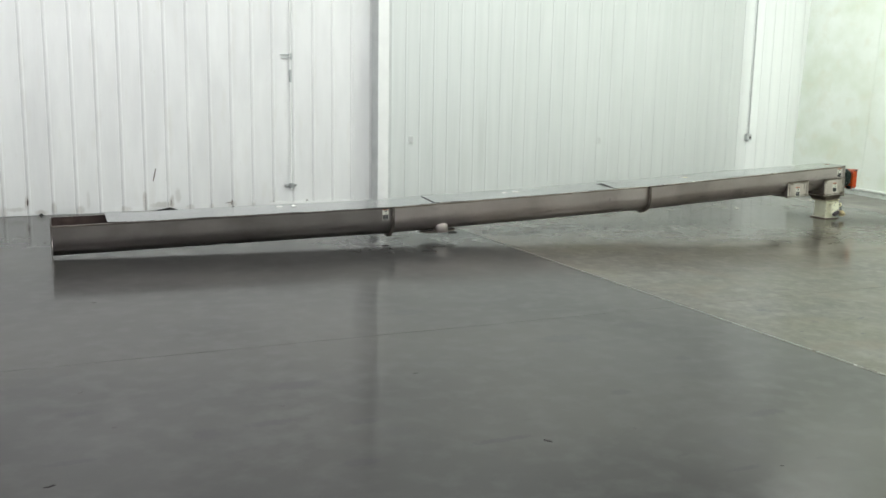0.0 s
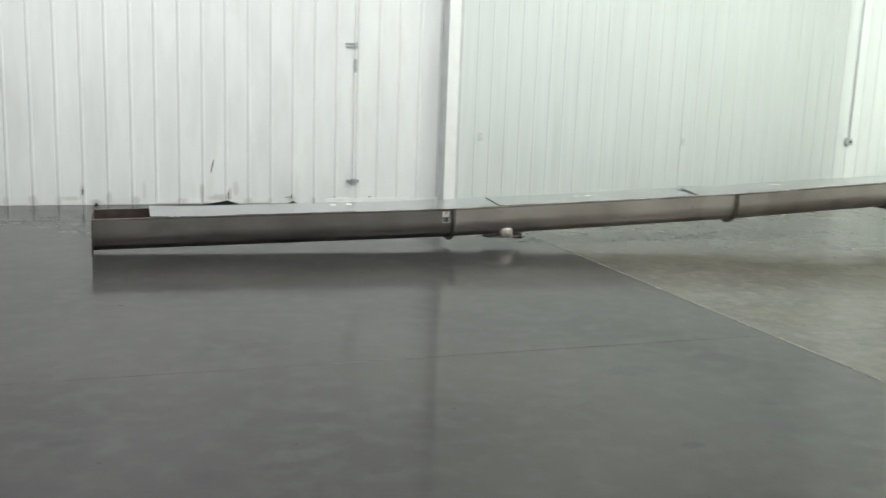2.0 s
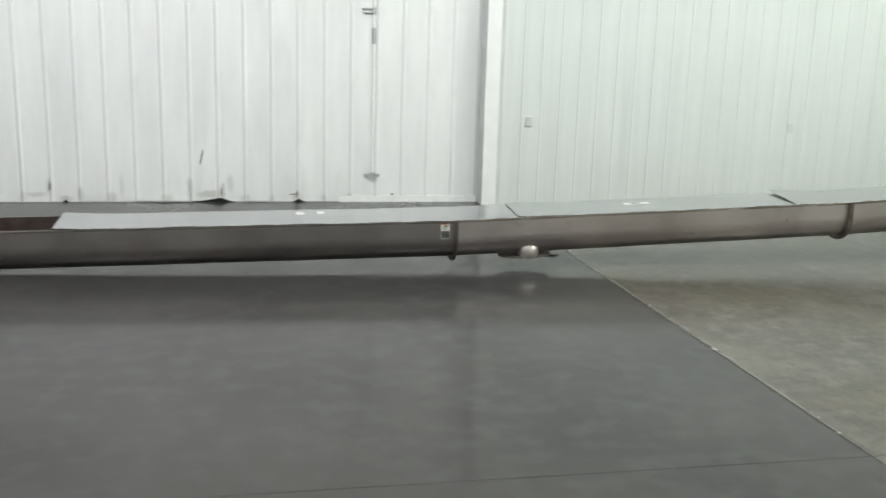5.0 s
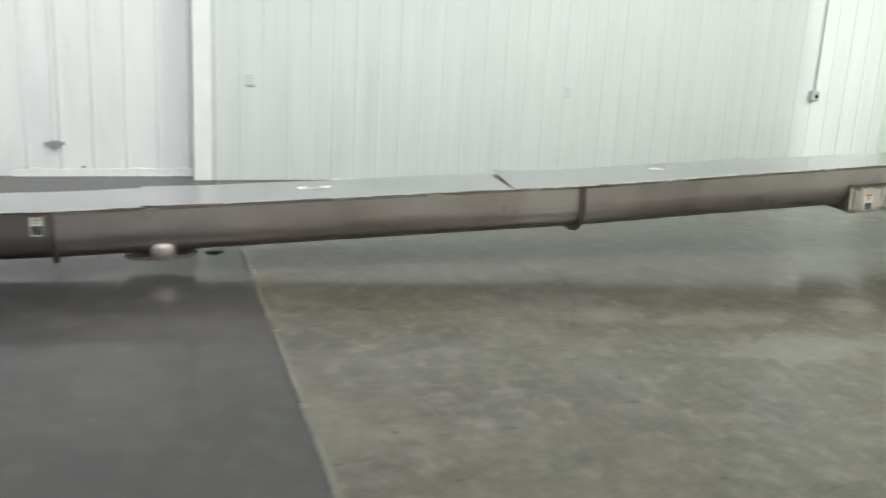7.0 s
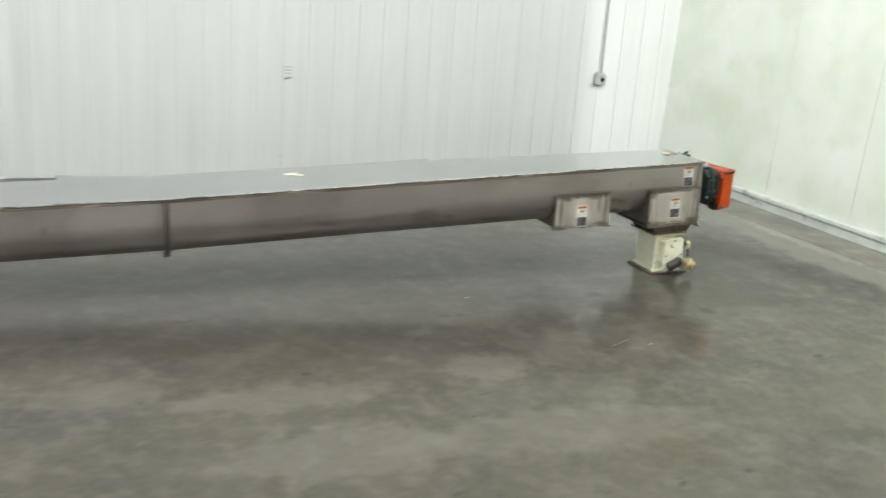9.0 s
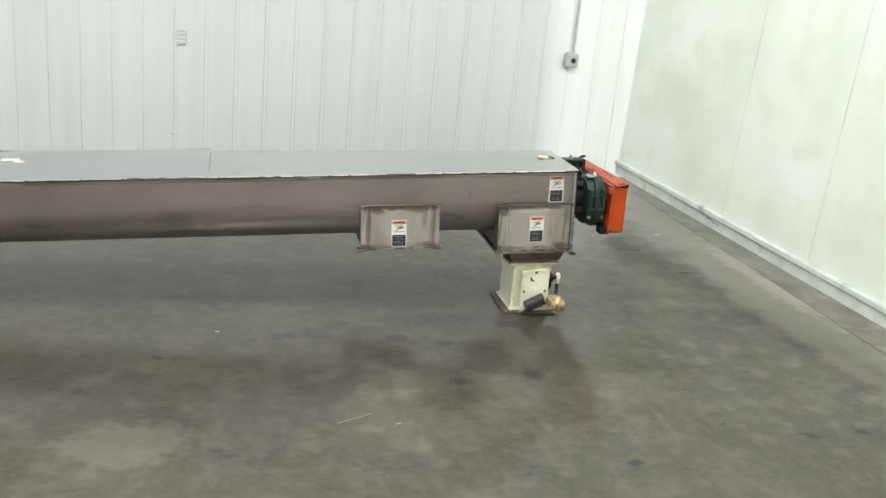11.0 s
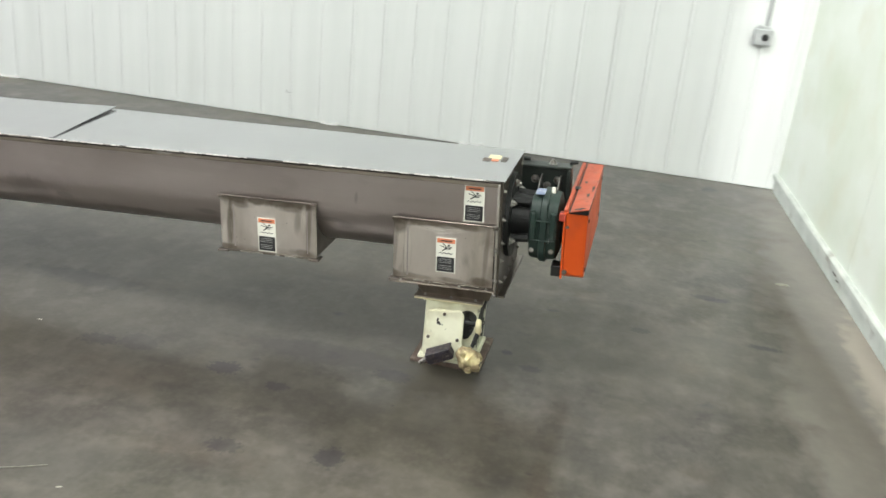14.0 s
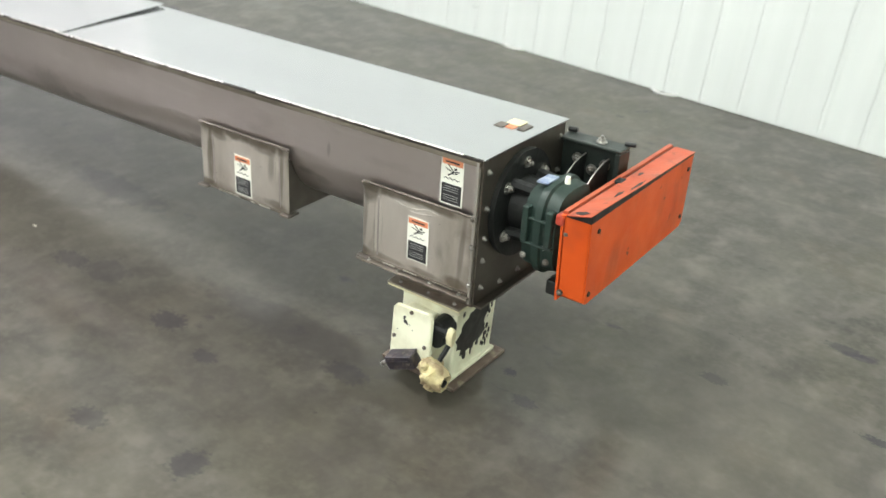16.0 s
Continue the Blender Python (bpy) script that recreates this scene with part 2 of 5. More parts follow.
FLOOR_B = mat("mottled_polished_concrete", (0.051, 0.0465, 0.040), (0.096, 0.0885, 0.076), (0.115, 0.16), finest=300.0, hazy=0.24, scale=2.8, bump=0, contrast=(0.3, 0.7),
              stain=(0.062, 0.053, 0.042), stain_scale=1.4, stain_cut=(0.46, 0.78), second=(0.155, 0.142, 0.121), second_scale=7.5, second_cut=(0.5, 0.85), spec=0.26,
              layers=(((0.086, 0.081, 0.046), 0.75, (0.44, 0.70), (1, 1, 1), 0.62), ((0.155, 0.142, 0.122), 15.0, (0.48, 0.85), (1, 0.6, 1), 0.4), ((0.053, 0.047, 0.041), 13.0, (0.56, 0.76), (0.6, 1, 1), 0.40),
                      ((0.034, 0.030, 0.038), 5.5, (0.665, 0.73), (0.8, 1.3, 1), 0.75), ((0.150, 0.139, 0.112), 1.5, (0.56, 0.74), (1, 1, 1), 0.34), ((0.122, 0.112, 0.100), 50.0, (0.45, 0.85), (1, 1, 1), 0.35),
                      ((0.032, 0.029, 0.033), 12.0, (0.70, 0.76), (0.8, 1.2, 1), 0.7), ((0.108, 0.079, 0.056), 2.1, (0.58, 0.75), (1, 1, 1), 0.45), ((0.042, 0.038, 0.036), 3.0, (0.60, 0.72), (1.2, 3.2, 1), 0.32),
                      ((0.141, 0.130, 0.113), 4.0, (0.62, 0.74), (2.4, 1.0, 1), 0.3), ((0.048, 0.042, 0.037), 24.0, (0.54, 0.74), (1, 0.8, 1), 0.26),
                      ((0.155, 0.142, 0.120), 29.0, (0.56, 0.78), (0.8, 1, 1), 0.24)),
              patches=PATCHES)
FLOOR_C = mat("pale_pinkish_concrete", (0.105, 0.096, 0.083), (0.170, 0.157, 0.136), (0.12, 0.26), finest=300.0, hazy=0.30, scale=3.2, bump=0.03, fine=24, stain=(0.105, 0.080, 0.062), stain_scale=2.4,
              stain_cut=(0.5, 0.75), second=(0.22, 0.205, 0.175), second_scale=9.0, second_cut=(0.55, 0.8), spec=0.08)
FLOOR_E = mat("worn_pale_slab_edge", (0.066, 0.061, 0.052), (0.125, 0.115, 0.098), (0.15, 0.3), scale=5, bump=0.03, fine=24, stain=(0.11, 0.105, 0.085), stain_scale=2.0, stain_cut=(0.45, 0.6))
JOINT = mat("dark_joint_filler", (0.016, 0.015, 0.014), (0.034, 0.031, 0.028), (0.7, 0.9), scale=20)
# dents and smudges on the trough: x, depth below the top edge, half width, half height
STEEL_MARKS = ((-0.475, 0.100, 0.006, 0.022), (-0.505, 0.205, 0.030, 0.014), (-1.02, 0.215, 0.040, 0.012), (-1.72, 0.195, 0.085, 0.045), (-2.26, 0.195, 0.050, 0.010), (-1.58, 0.212, 0.030, 0.012),
               (-3.6, 0.12, 0.014, 0.022), (-4.4, 0.19, 0.045, 0.012), (-1.30, 0.25, 0.12, 0.014), (-0.56, 0.19, 0.04, 0.010))


def slope_z(x):
    """Height of the top edge of the two raised trough sections."""
    return 0.690 + 0.0595 * x if x > -3.06 else 0.508 + 0.0405 * (x + 3.06)


STEEL = mat("dull_stainless_steel", (0.492, 0.440, 0.426), (0.605, 0.548, 0.530), (0.27, 0.38), metal=0.92, scale=2.2, stretch=(0.6, 1, 1.6), bump=0.02, fine=120,
            stain=(0.42, 0.375, 0.362), stain_scale=1.6, stain_cut=(0.48, 0.80), layers=(((0.33, 0.29, 0.27), 3.2, (0.54, 0.80), (0.8, 1, 0.9), 0.45), ((0.64, 0.605, 0.58), 2.3, (0.58, 0.80), (0.7, 1, 1.0), 0.40), ((0.28, 0.245, 0.225), 11.0, (0.60, 0.82), (0.5, 1, 1.2), 0.38),
                    ((0.62, 0.59, 0.565), 13.0, (0.62, 0.82), (0.4, 1, 1.5), 0.35), ((0.66, 0.63, 0.60), 30.0, (0.58, 0.80), (0.15, 1, 1.5), 0.25)),
            patches=((-2.42, 0.1, 0.20, 1.0, (0.28, 0.24, 0.22), 0.3), (-3.28, 0.1, 0.14, 1.0, (0.66, 0.62, 0.595), 0.55), (-3.95, 0.1, 0.22, 1.0, (0.60, 0.56, 0.535), 0.35)),
            marks=[(x, slope_z(x) - d, w, h, (0.15, 0.13, 0.12), 0.32) for x, d, w, h in STEEL_MARKS])
STEEL_OLD = mat("darkened_stainless_steel", (0.27, 0.245, 0.237), (0.37, 0.338, 0.327), (0.27, 0.38), metal=0.92, scale=2.2, stretch=(0.6, 1, 1.6), bump=0.02, fine=120,
                stain=(0.22, 0.198, 0.192), stain_scale=1.6, stain_cut=(0.48, 0.80), layers=(((0.17, 0.15, 0.142), 3.2, (0.54, 0.78), (0.8, 1, 0.9), 0.5), ((0.44, 0.41, 0.395), 13.0, (0.62, 0.82), (0.4, 1, 1.5), 0.3)))
LIP = mat("rubbed_brown_steel_lip", (0.22, 0.19, 0.155), (0.34, 0.30, 0.25), (0.34, 0.5), metal=0.85, scale=4, stretch=(1, 2, 2), bump=0.03, stain=(0.12, 0.095, 0.075), stain_scale=3.0, stain_cut=(0.5, 0.75),
          layers=(((0.72, 0.70, 0.66), 5.0, (0.62, 0.72), (1, 1, 3), 0.8),))
COVER = mat("bright_cover_sheet", (0.452, 0.458, 0.466), (0.497, 0.503, 0.510), (0.15, 0.22), metal=0.92, scale=2, stretch=(0.4, 2, 1), bump=0.012, fine=22,
            stain=(0.41, 0.415, 0.415), stain_scale=2.0, stain_cut=(0.5, 0.85), layers=(((0.36, 0.35, 0.335), 9.0, (0.62, 0.82), (0.6, 1.2, 1), 0.22),),
            # weaker reflection on the middle sheets, put into the colour
            patches=((-3.0, 0.2, 1.2, 2.0, (0.405, 0.40, 0.41), 0.5),))
SPOUT = mat("dirty_brushed_chute_steel", (0.42, 0.395, 0.36), (0.56, 0.53, 0.49), (0.36, 0.52), metal=0.85, scale=5, stretch=(2.5, 2.5, 0.8), bump=0.05,
            stain=(0.27, 0.235, 0.19), stain_scale=4.0, stain_cut=(0.5, 0.72), stain_stretch=(2.0, 2.0, 0.7), second=(0.60, 0.58, 0.52), second_scale=14.0, second_cut=(0.62, 0.8),
            layers=(((0.17, 0.14, 0.11), 9.0, (0.60, 0.74), (1.6, 1.6, 0.6), 0.6), ((0.10, 0.085, 0.07), 40.0, (0.66, 0.72), (1, 1, 1), 0.7)))
DUSKY, PALER = (0.155, 0.128, 0.098), (0.80, 0.76, 0.70)
# grime and rubbed spots on the two chutes: x, depth below the trough's top edge, half width, half height, colour, strength
CHUTE_MARKS = ((-0.900, 0.145, 0.055, 0.016, DUSKY, 0.85), (-0.820, 0.145, 0.055, 0.016, DUSKY, 0.85), (-0.740, 0.145, 0.055, 0.016, DUSKY, 0.85), (-0.665, 0.145, 0.055, 0.016, DUSKY, 0.85), (-0.885, 0.161, 0.050, 0.014, DUSKY, 0.60),
               (-0.700, 0.161, 0.050, 0.014, DUSKY, 0.60), (-0.916, 0.225, 0.010, 0.085, DUSKY, 0.65), (-0.630, 0.215, 0.010, 0.090, DUSKY, 0.60), (-0.650, 0.195, 0.010, 0.045, PALER, 0.55), (-0.672, 0.190, 0.012, 0.050, DUSKY, 0.35),
               (-0.935, 0.275, 0.008, 0.050, PALER, 0.50), (-0.655, 0.315, 0.040, 0.012, DUSKY, 0.60), (-0.930, 0.318, 0.030, 0.010, DUSKY, 0.70), (-0.750, 0.255, 0.030, 0.070, PALER, 0.25), (-0.300, 0.158, 0.050, 0.012, DUSKY, 0.70),
               (-0.240, 0.158, 0.050, 0.012, DUSKY, 0.70), (-0.170, 0.158, 0.050, 0.012, DUSKY, 0.70), (-0.100, 0.158, 0.050, 0.012, DUSKY, 0.70), (-0.315, 0.168, 0.030, 0.030, DUSKY, 0.70), (-0.200, 0.176, 0.050, 0.009, PALER, 0.50),
               (-0.140, 0.170, 0.040, 0.008, PALER, 0.45), (-0.287, 0.258, 0.010, 0.080, PALER, 0.50), (-0.325, 0.258, 0.008, 0.070, DUSKY, 0.50), (-0.030, 0.343, 0.030, 0.014, DUSKY, 0.70), (-0.330, 0.343, 0.020, 0.014, DUSKY, 0.80),
               (-0.022, 0.248, 0.008, 0.100, DUSKY, 0.50), (-0.240, 0.348, 0.050, 0.008, DUSKY, 0.50), (-0.130, 0.348, 0.050, 0.008, DUSKY, 0.50))
CHUTE = mat("dirty_brushed_chute_sheet", (0.57, 0.52, 0.475), (0.70, 0.645, 0.595), (0.36, 0.52), metal=0.85, scale=5, stretch=(2.5, 2.5, 0.8), bump=0.05,
            stain=(0.37, 0.33, 0.28), stain_scale=4.0, stain_cut=(0.5, 0.72), stain_stretch=(2.0, 2.0, 0.7), second=(0.60, 0.58, 0.52), second_scale=14.0, second_cut=(0.64, 0.82),
            layers=(((0.17, 0.14, 0.11), 9.0, (0.62, 0.76), (1.6, 1.6, 0.6), 0.55), ((0.10, 0.085, 0.07), 60.0, (0.68, 0.73), (1, 1, 1), 0.6)), edge_dirt=((0.16, 0.125, 0.092), 0.56, 0.74, 0.7),
            marks=[(x, slope_z(x) - d, *rest) for x, d, *rest in CHUTE_MARKS])
PLATE = mat("dull_brown_end_plate_steel", (0.115, 0.098, 0.083), (0.215, 0.190, 0.165), (0.29, 0.42), metal=0.85, scale=4, bump=0.05, stain=(0.10, 0.085, 0.07), stain_scale=5.0, stain_cut=(0.48, 0.7))
OUTLET = mat("brown_stained_outlet_steel", (0.20, 0.165, 0.135), (0.33, 0.285, 0.24), (0.36, 0.52), metal=0.75, scale=7, bump=0.05, stain=(0.12, 0.085, 0.062), stain_scale=8.0, stain_cut=(0.5, 0.68))
GRIME = mat("grimy_dark_steel", (0.11, 0.095, 0.085), (0.21, 0.185, 0.165), (0.45, 0.65), metal=0.7, scale=9, stain=(0.12, 0.08, 0.055), stain_scale=7.0)
RUST = mat("rusty_brown_steel", (0.095, 0.065, 0.052), (0.20, 0.145, 0.12), (0.55, 0.8), metal=0.3, scale=14, stain=(0.30, 0.26, 0.20), stain_scale=18, stain_cut=(0.58, 0.7))
# rust brown, darkened further for the shade inside the trough
LINER = mat("shaded_rusty_trough_lining", (0.026, 0.017, 0.015), (0.062, 0.040, 0.034), (0.6, 0.85), metal=0.2, scale=9)
EDGE = mat("worn_bright_edge", (0.50, 0.485, 0.46), (0.74, 0.72, 0.69), (0.22, 0.35), metal=0.85, scale=20)
BOLT = mat("dirty_zinc_bolt", (0.26, 0.25, 0.235), (0.50, 0.485, 0.46), (0.32, 0.5), metal=0.9, scale=60, stain=(0.12, 0.10, 0.08), stain_scale=50, stain_cut=(0.5, 0.65))
GREENP = mat("dark_green_enamel", (0.010, 0.023, 0.019), (0.018, 0.036, 0.029), (0.38, 0.56), scale=12, bump=0.05, spec=0.4, stain=(0.06, 0.066, 0.06), stain_scale=9, stain_cut=(0.62, 0.72))
REDP = mat("dull_red_paint", (0.30, 0.035, 0.020), (0.42, 0.055, 0.03), (0.4, 0.55), scale=25, stain=(0.08, 0.03, 0.02), stain_scale=30)
DRIVE = mat("near_black_green_paint", (0.010, 0.015, 0.013), (0.020, 0.028, 0.024), (0.38, 0.54), scale=11, bump=0.05, stain=(0.05, 0.055, 0.05), stain_scale=8, stain_cut=(0.6, 0.75))
BLACK = mat("black_paint", (0.007, 0.008, 0.008), (0.016, 0.017, 0.017), (0.4, 0.55), scale=14, spec=0.3, stain=(0.035, 0.035, 0.032), stain_scale=9, stain_cut=(0.62, 0.75))
ORANGE = mat("worn_orange_paint", (0.54, 0.069, 0.009), (0.64, 0.094, 0.014), (0.38, 0.52), scale=7, bump=0.05, spec=0.3, stain=(0.40, 0.062, 0.018), stain_scale=5,
             stain_cut=(0.6, 0.75), second=(0.07, 0.03, 0.02), second_scale=26, second_cut=(0.68, 0.74), layers=(((0.24, 0.05, 0.02), 7.0, (0.58, 0.75), (1, 1, 0.5), 0.6),))
FADED = mat("faded_orange_paint", (0.34, 0.062, 0.026), (0.46, 0.092, 0.040), (0.45, 0.6), scale=9, stain=(0.30, 0.10, 0.06), stain_scale=11, stain_cut=(0.58, 0.72),
            second=(0.06, 0.03, 0.02), second_scale=24, second_cut=(0.62, 0.72))
CREAM = mat("chipped_cream_paint", (0.76, 0.76, 0.58), (0.85, 0.85, 0.68), (0.3, 0.45), scale=8, stain=(0.50, 0.46, 0.31), stain_scale=9, stain_cut=(0.50, 0.73), layers=(((0.22, 0.17, 0.10), 16.0, (0.66, 0.74), (1, 1, 0.6), 0.6),),
            second=(0.03, 0.028, 0.025), second_scale=30, second_cut=(0.70, 0.72))
CHIPS = mat("bare_patch_in_cream_paint", (0.02, 0.018, 0.018), (0.05, 0.045, 0.042), (0.4, 0.6), scale=20)
WRAP = mat("yellow_foam_wrap", (0.46, 0.38, 0.19), (0.68, 0.60, 0.36), (0.7, 0.9), scale=30, bump=0.5, fine=60, stain=(0.20, 0.14, 0.08), stain_scale=26, stain_cut=(0.44, 0.60), layers=(((0.14, 0.10, 0.06), 12.0, (0.46, 0.62), (1, 1, 1), 0.6),))
HANDLE = mat("dark_violet_plastic", (0.016, 0.013, 0.018), (0.040, 0.032, 0.044), (0.35, 0.5), scale=25, stain=(0.09, 0.07, 0.06), stain_scale=30, stain_cut=(0.5, 0.68), stain_stretch=(3, 3, 1))
PAPER = mat("label_white", (0.76, 0.76, 0.68), (0.82, 0.82, 0.74), (0.45, 0.6), scale=30, bump=0)
LIDLAB = mat("scuffed_lid_label", (0.50, 0.50, 0.48), (0.68, 0.68, 0.65), (0.4, 0.6), scale=50, bump=0)
STRIP = mat("label_orange", (0.62, 0.20, 0.10), (0.70, 0.26, 0.14), (0.45, 0.6), scale=40, bump=0)
INK = mat("label_black", (0.010, 0.010, 0.012), (0.022, 0.022, 0.025), (0.45, 0.6), scale=40, bump=0)
TEXTG = mat("label_grey_print", (0.34, 0.34, 0.33), (0.44, 0.44, 0.43), (0.45, 0.6), scale=40, bump=0)
TAN = mat("label_cream", (0.60, 0.55, 0.34), (0.68, 0.62, 0.41), (0.45, 0.6), scale=40, bump=0)
GREY = mat("grey_box_metal", (0.34, 0.36, 0.36), (0.46, 0.48, 0.48), (0.4, 0.55), metal=0.3, scale=20)
SPECK = mat("dark_floor_debris", (0.010, 0.009, 0.009), (0.03, 0.027, 0.025), (0.7, 0.9), scale=60)
CHALK = mat("pale_floor_debris", (0.22, 0.21, 0.17), (0.31, 0.295, 0.245), (0.7, 0.9), scale=60)


# ---- mesh helpers ----
def as_mesh(name, pieces):
    """One mesh from pairs of bmesh and material."""
    me = bpy.data.meshes.new(name)
    whole = bmesh.new()
    for k, (bm, m) in enumerate(pieces):
        me.materials.append(m)
        for f in bm.faces:
            f.material_index = k
        tmp = bpy.data.meshes.new("tmp")
        bm.to_mesh(tmp)
        bm.free()
        whole.from_mesh(tmp)
        bpy.data.meshes.remove(tmp)
    bmesh.ops.recalc_face_normals(whole, faces=whole.faces)
    whole.to_mesh(me)
    whole.free()
    return me


def part(name, bm, material, parent, label="", at=None):
    me = as_mesh(name, bm if isinstance(bm, list) else [(bm, material)])
    return placed(name, me, parent, label, at)


def placed(name, me, parent, label="", at=None):
    ob = new(name, me)
    ob.parent = parent
    if at is not None:
        ob.matrix_basis = at
    if label:
        ob["label"] = label
    return ob


def box(x0, x1, y0, y1, z0, z1, bevel=0.0, bm=None):
    bm = bm or bmesh.new()
    made = bmesh.ops.create_cube(bm, size=1.0)["verts"]
    for v in made:
        v.co = Vector(((x0 + x1) / 2 + v.co.x * (x1 - x0), (y0 + y1) / 2 + v.co.y * (y1 - y0), (z0 + z1) / 2 + v.co.z * (z1 - z0)))
    if bevel:
        edges = list({e for v in made for e in v.link_edges})
        bmesh.ops.bevel(bm, geom=edges, offset=bevel, segments=2, affect="EDGES", profile=0.5)
    return bm


def loft(rings, closed=True, caps=True, bm=None):
    bm = bm or bmesh.new()
    vs = [[bm.verts.new(p) for p in r] for r in rings]
    k = len(rings[0])
    for a, b in zip(vs, vs[1:]):
        for i in range(k if closed else k - 1):
            bm.faces.new((a[i], a[(i + 1) % k], b[(i + 1) % k], b[i]))
    if caps and closed:
        bm.faces.new(vs[0][::-1])
        bm.faces.new(vs[-1])
    return bm


def rod(p0, p1, r0, r1=None, seg=16, bm=None, steps=()):
    """A round bar; steps add (share of the length, radius) rings."""
    p0, p1 = Vector(p0), Vector(p1)
    q = (p1 - p0).to_track_quat("Z", "Y")
    rings = []
    for f, r in ((0.0, r0), *steps, (1.0, r0 if r1 is None else r1)):
        c = p0.lerp(p1, f)
        rings.append([c + q @ Vector((r * math.cos(2 * math.pi * i / seg), r * math.sin(2 * math.pi * i / seg), 0)) for i in range(seg)])
    return loft(rings, bm=bm)


def bent(points, r, seg=8, bm=None):
    """A round bar along points."""
    pts = [Vector(p) for p in points]
    rings = []
    for i, p in enumerate(pts):
        d = (pts[min(i + 1, len(pts) - 1)] - pts[max(i - 1, 0)]).normalized()
        q = d.to_track_quat("Z", "Y")
        rings.append([p + q @ Vector((r * math.cos(2 * math.pi * k / seg), r * math.sin(2 * math.pi * k / seg), 0)) for k in range(seg)])
    return loft(rings, bm=bm)


def smooth(ob, angle=40):
    for p in ob.data.polygons:
        p.use_smooth = True
    ob.data.set_sharp_from_angle(angle=radians(angle))
    return ob


def hex_mesh(r, h):
    bm = rod((0, 0, 0), (0, 0, h), r, r * 0.85, seg=6, steps=((0.75, r),))
    rod((0, 0, -0.001), (0, 0, h * 0.25), r * 1.45, seg=12, bm=bm)
    rod((0, 0, h), (0, 0, h * 1.5), r * 0.5, seg=8, bm=bm)
    return as_mesh("bolt", [(bm, BOLT)])


HEX = hex_mesh(0.0058, 0.0065)
HEX_BIG = hex_mesh(0.0105, 0.012)
TURN = {"x": pose(0, 0, 0, 0, 90, 0), "-x": pose(0, 0, 0, 0, -90, 0), "y": pose(0, 0, 0, -90, 0, 0), "-y": pose(0, 0, 0, 90, 0, 0),
        "z": Matrix.Identity(4), "-z": pose(0, 0, 0, 180, 0, 0)}


def bolt(parent, p, way, big=False):
    return placed("bolt", HEX_BIG if big else HEX, parent, at=Matrix.Translation(p) @ TURN[way])


def setting(name, bm, material, label, category, at=None):
    ob = part(name, bm, material, None, at=at)
    return tagged(ob, label, category, kind="structure")


# ---- the room ----
WALL_L, WALL_D, TOP = 3.17, 2.935, 4.9
X_LEFT, X_FAR, Y_NEAR = -11.30, 6.2, -13.0

floor = setting("floor", box(X_LEFT - 0.2, X_FAR + 0.2, Y_NEAR - 0.2, WALL_L + 0.4, -0.2, -0.004), JOINT, "polished grey concrete floor with sawn joints", "floor")
SLABS = ((X_LEFT, -5.204, Y_NEAR, -3.3935, FLOOR_A), (X_LEFT, -5.204, -3.3895, WALL_L + 0.1, FLOOR_A),
         (-5.195, -5.168, Y_NEAR, -3.3935, FLOOR_E), (-5.195, -5.168, -3.3895, WALL_L + 0.1, FLOOR_E),
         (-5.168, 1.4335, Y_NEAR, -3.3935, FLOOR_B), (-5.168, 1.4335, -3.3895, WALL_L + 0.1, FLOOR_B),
         (1.4365, X_FAR, Y_NEAR, -3.3935, FLOOR_C), (1.4365, X_FAR, -3.3895, WALL_L + 0.1, FLOOR_C))
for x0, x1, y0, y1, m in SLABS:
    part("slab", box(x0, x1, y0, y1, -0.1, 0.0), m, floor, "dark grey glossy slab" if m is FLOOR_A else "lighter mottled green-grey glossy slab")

rnd = random.Random(3)
for k in range(30):
    # chips along the joint between the dark and the lighter slabs
    y = -7.2 + 7.0 * rnd.random()
    w, d = rnd.uniform(0.004, 0.010), rnd.uniform(0.015, 0.06)
    x = -5.200 + rnd.uniform(-0.010, 0.010)
    edge = [(x + w * rnd.uniform(0.5, 1.1) * math.cos(a), y + d * rnd.uniform(0.5, 1.1) * math.sin(a)) for a in [2 * math.pi * q / 9 for q in range(9)]]
    part("chip", loft([[Vector((px, py, z)) for px, py in edge] for z in (-0.004, 0.0006 + 0.00001 * k)]), JOINT, floor, "chipped joint edge")

setting("ceiling", box(X_LEFT - 0.2, X_FAR + 0.2, Y_NEAR - 0.2, WALL_L + 0.4, TOP, TOP + 0.15), CEIL, "plain white ceiling", "ceiling")
setting("wall_south", box(X_LEFT - 0.2, X_FAR + 0.2, Y_NEAR - 0.2, Y_NEAR, 0, TOP), OUTER, "plain white wall", "wall")
setting("wall_east", box(X_FAR, X_FAR + 0.2, Y_NEAR, WALL_L + 0.3, 0, TOP), OUTER, "plain white wall", "wall")


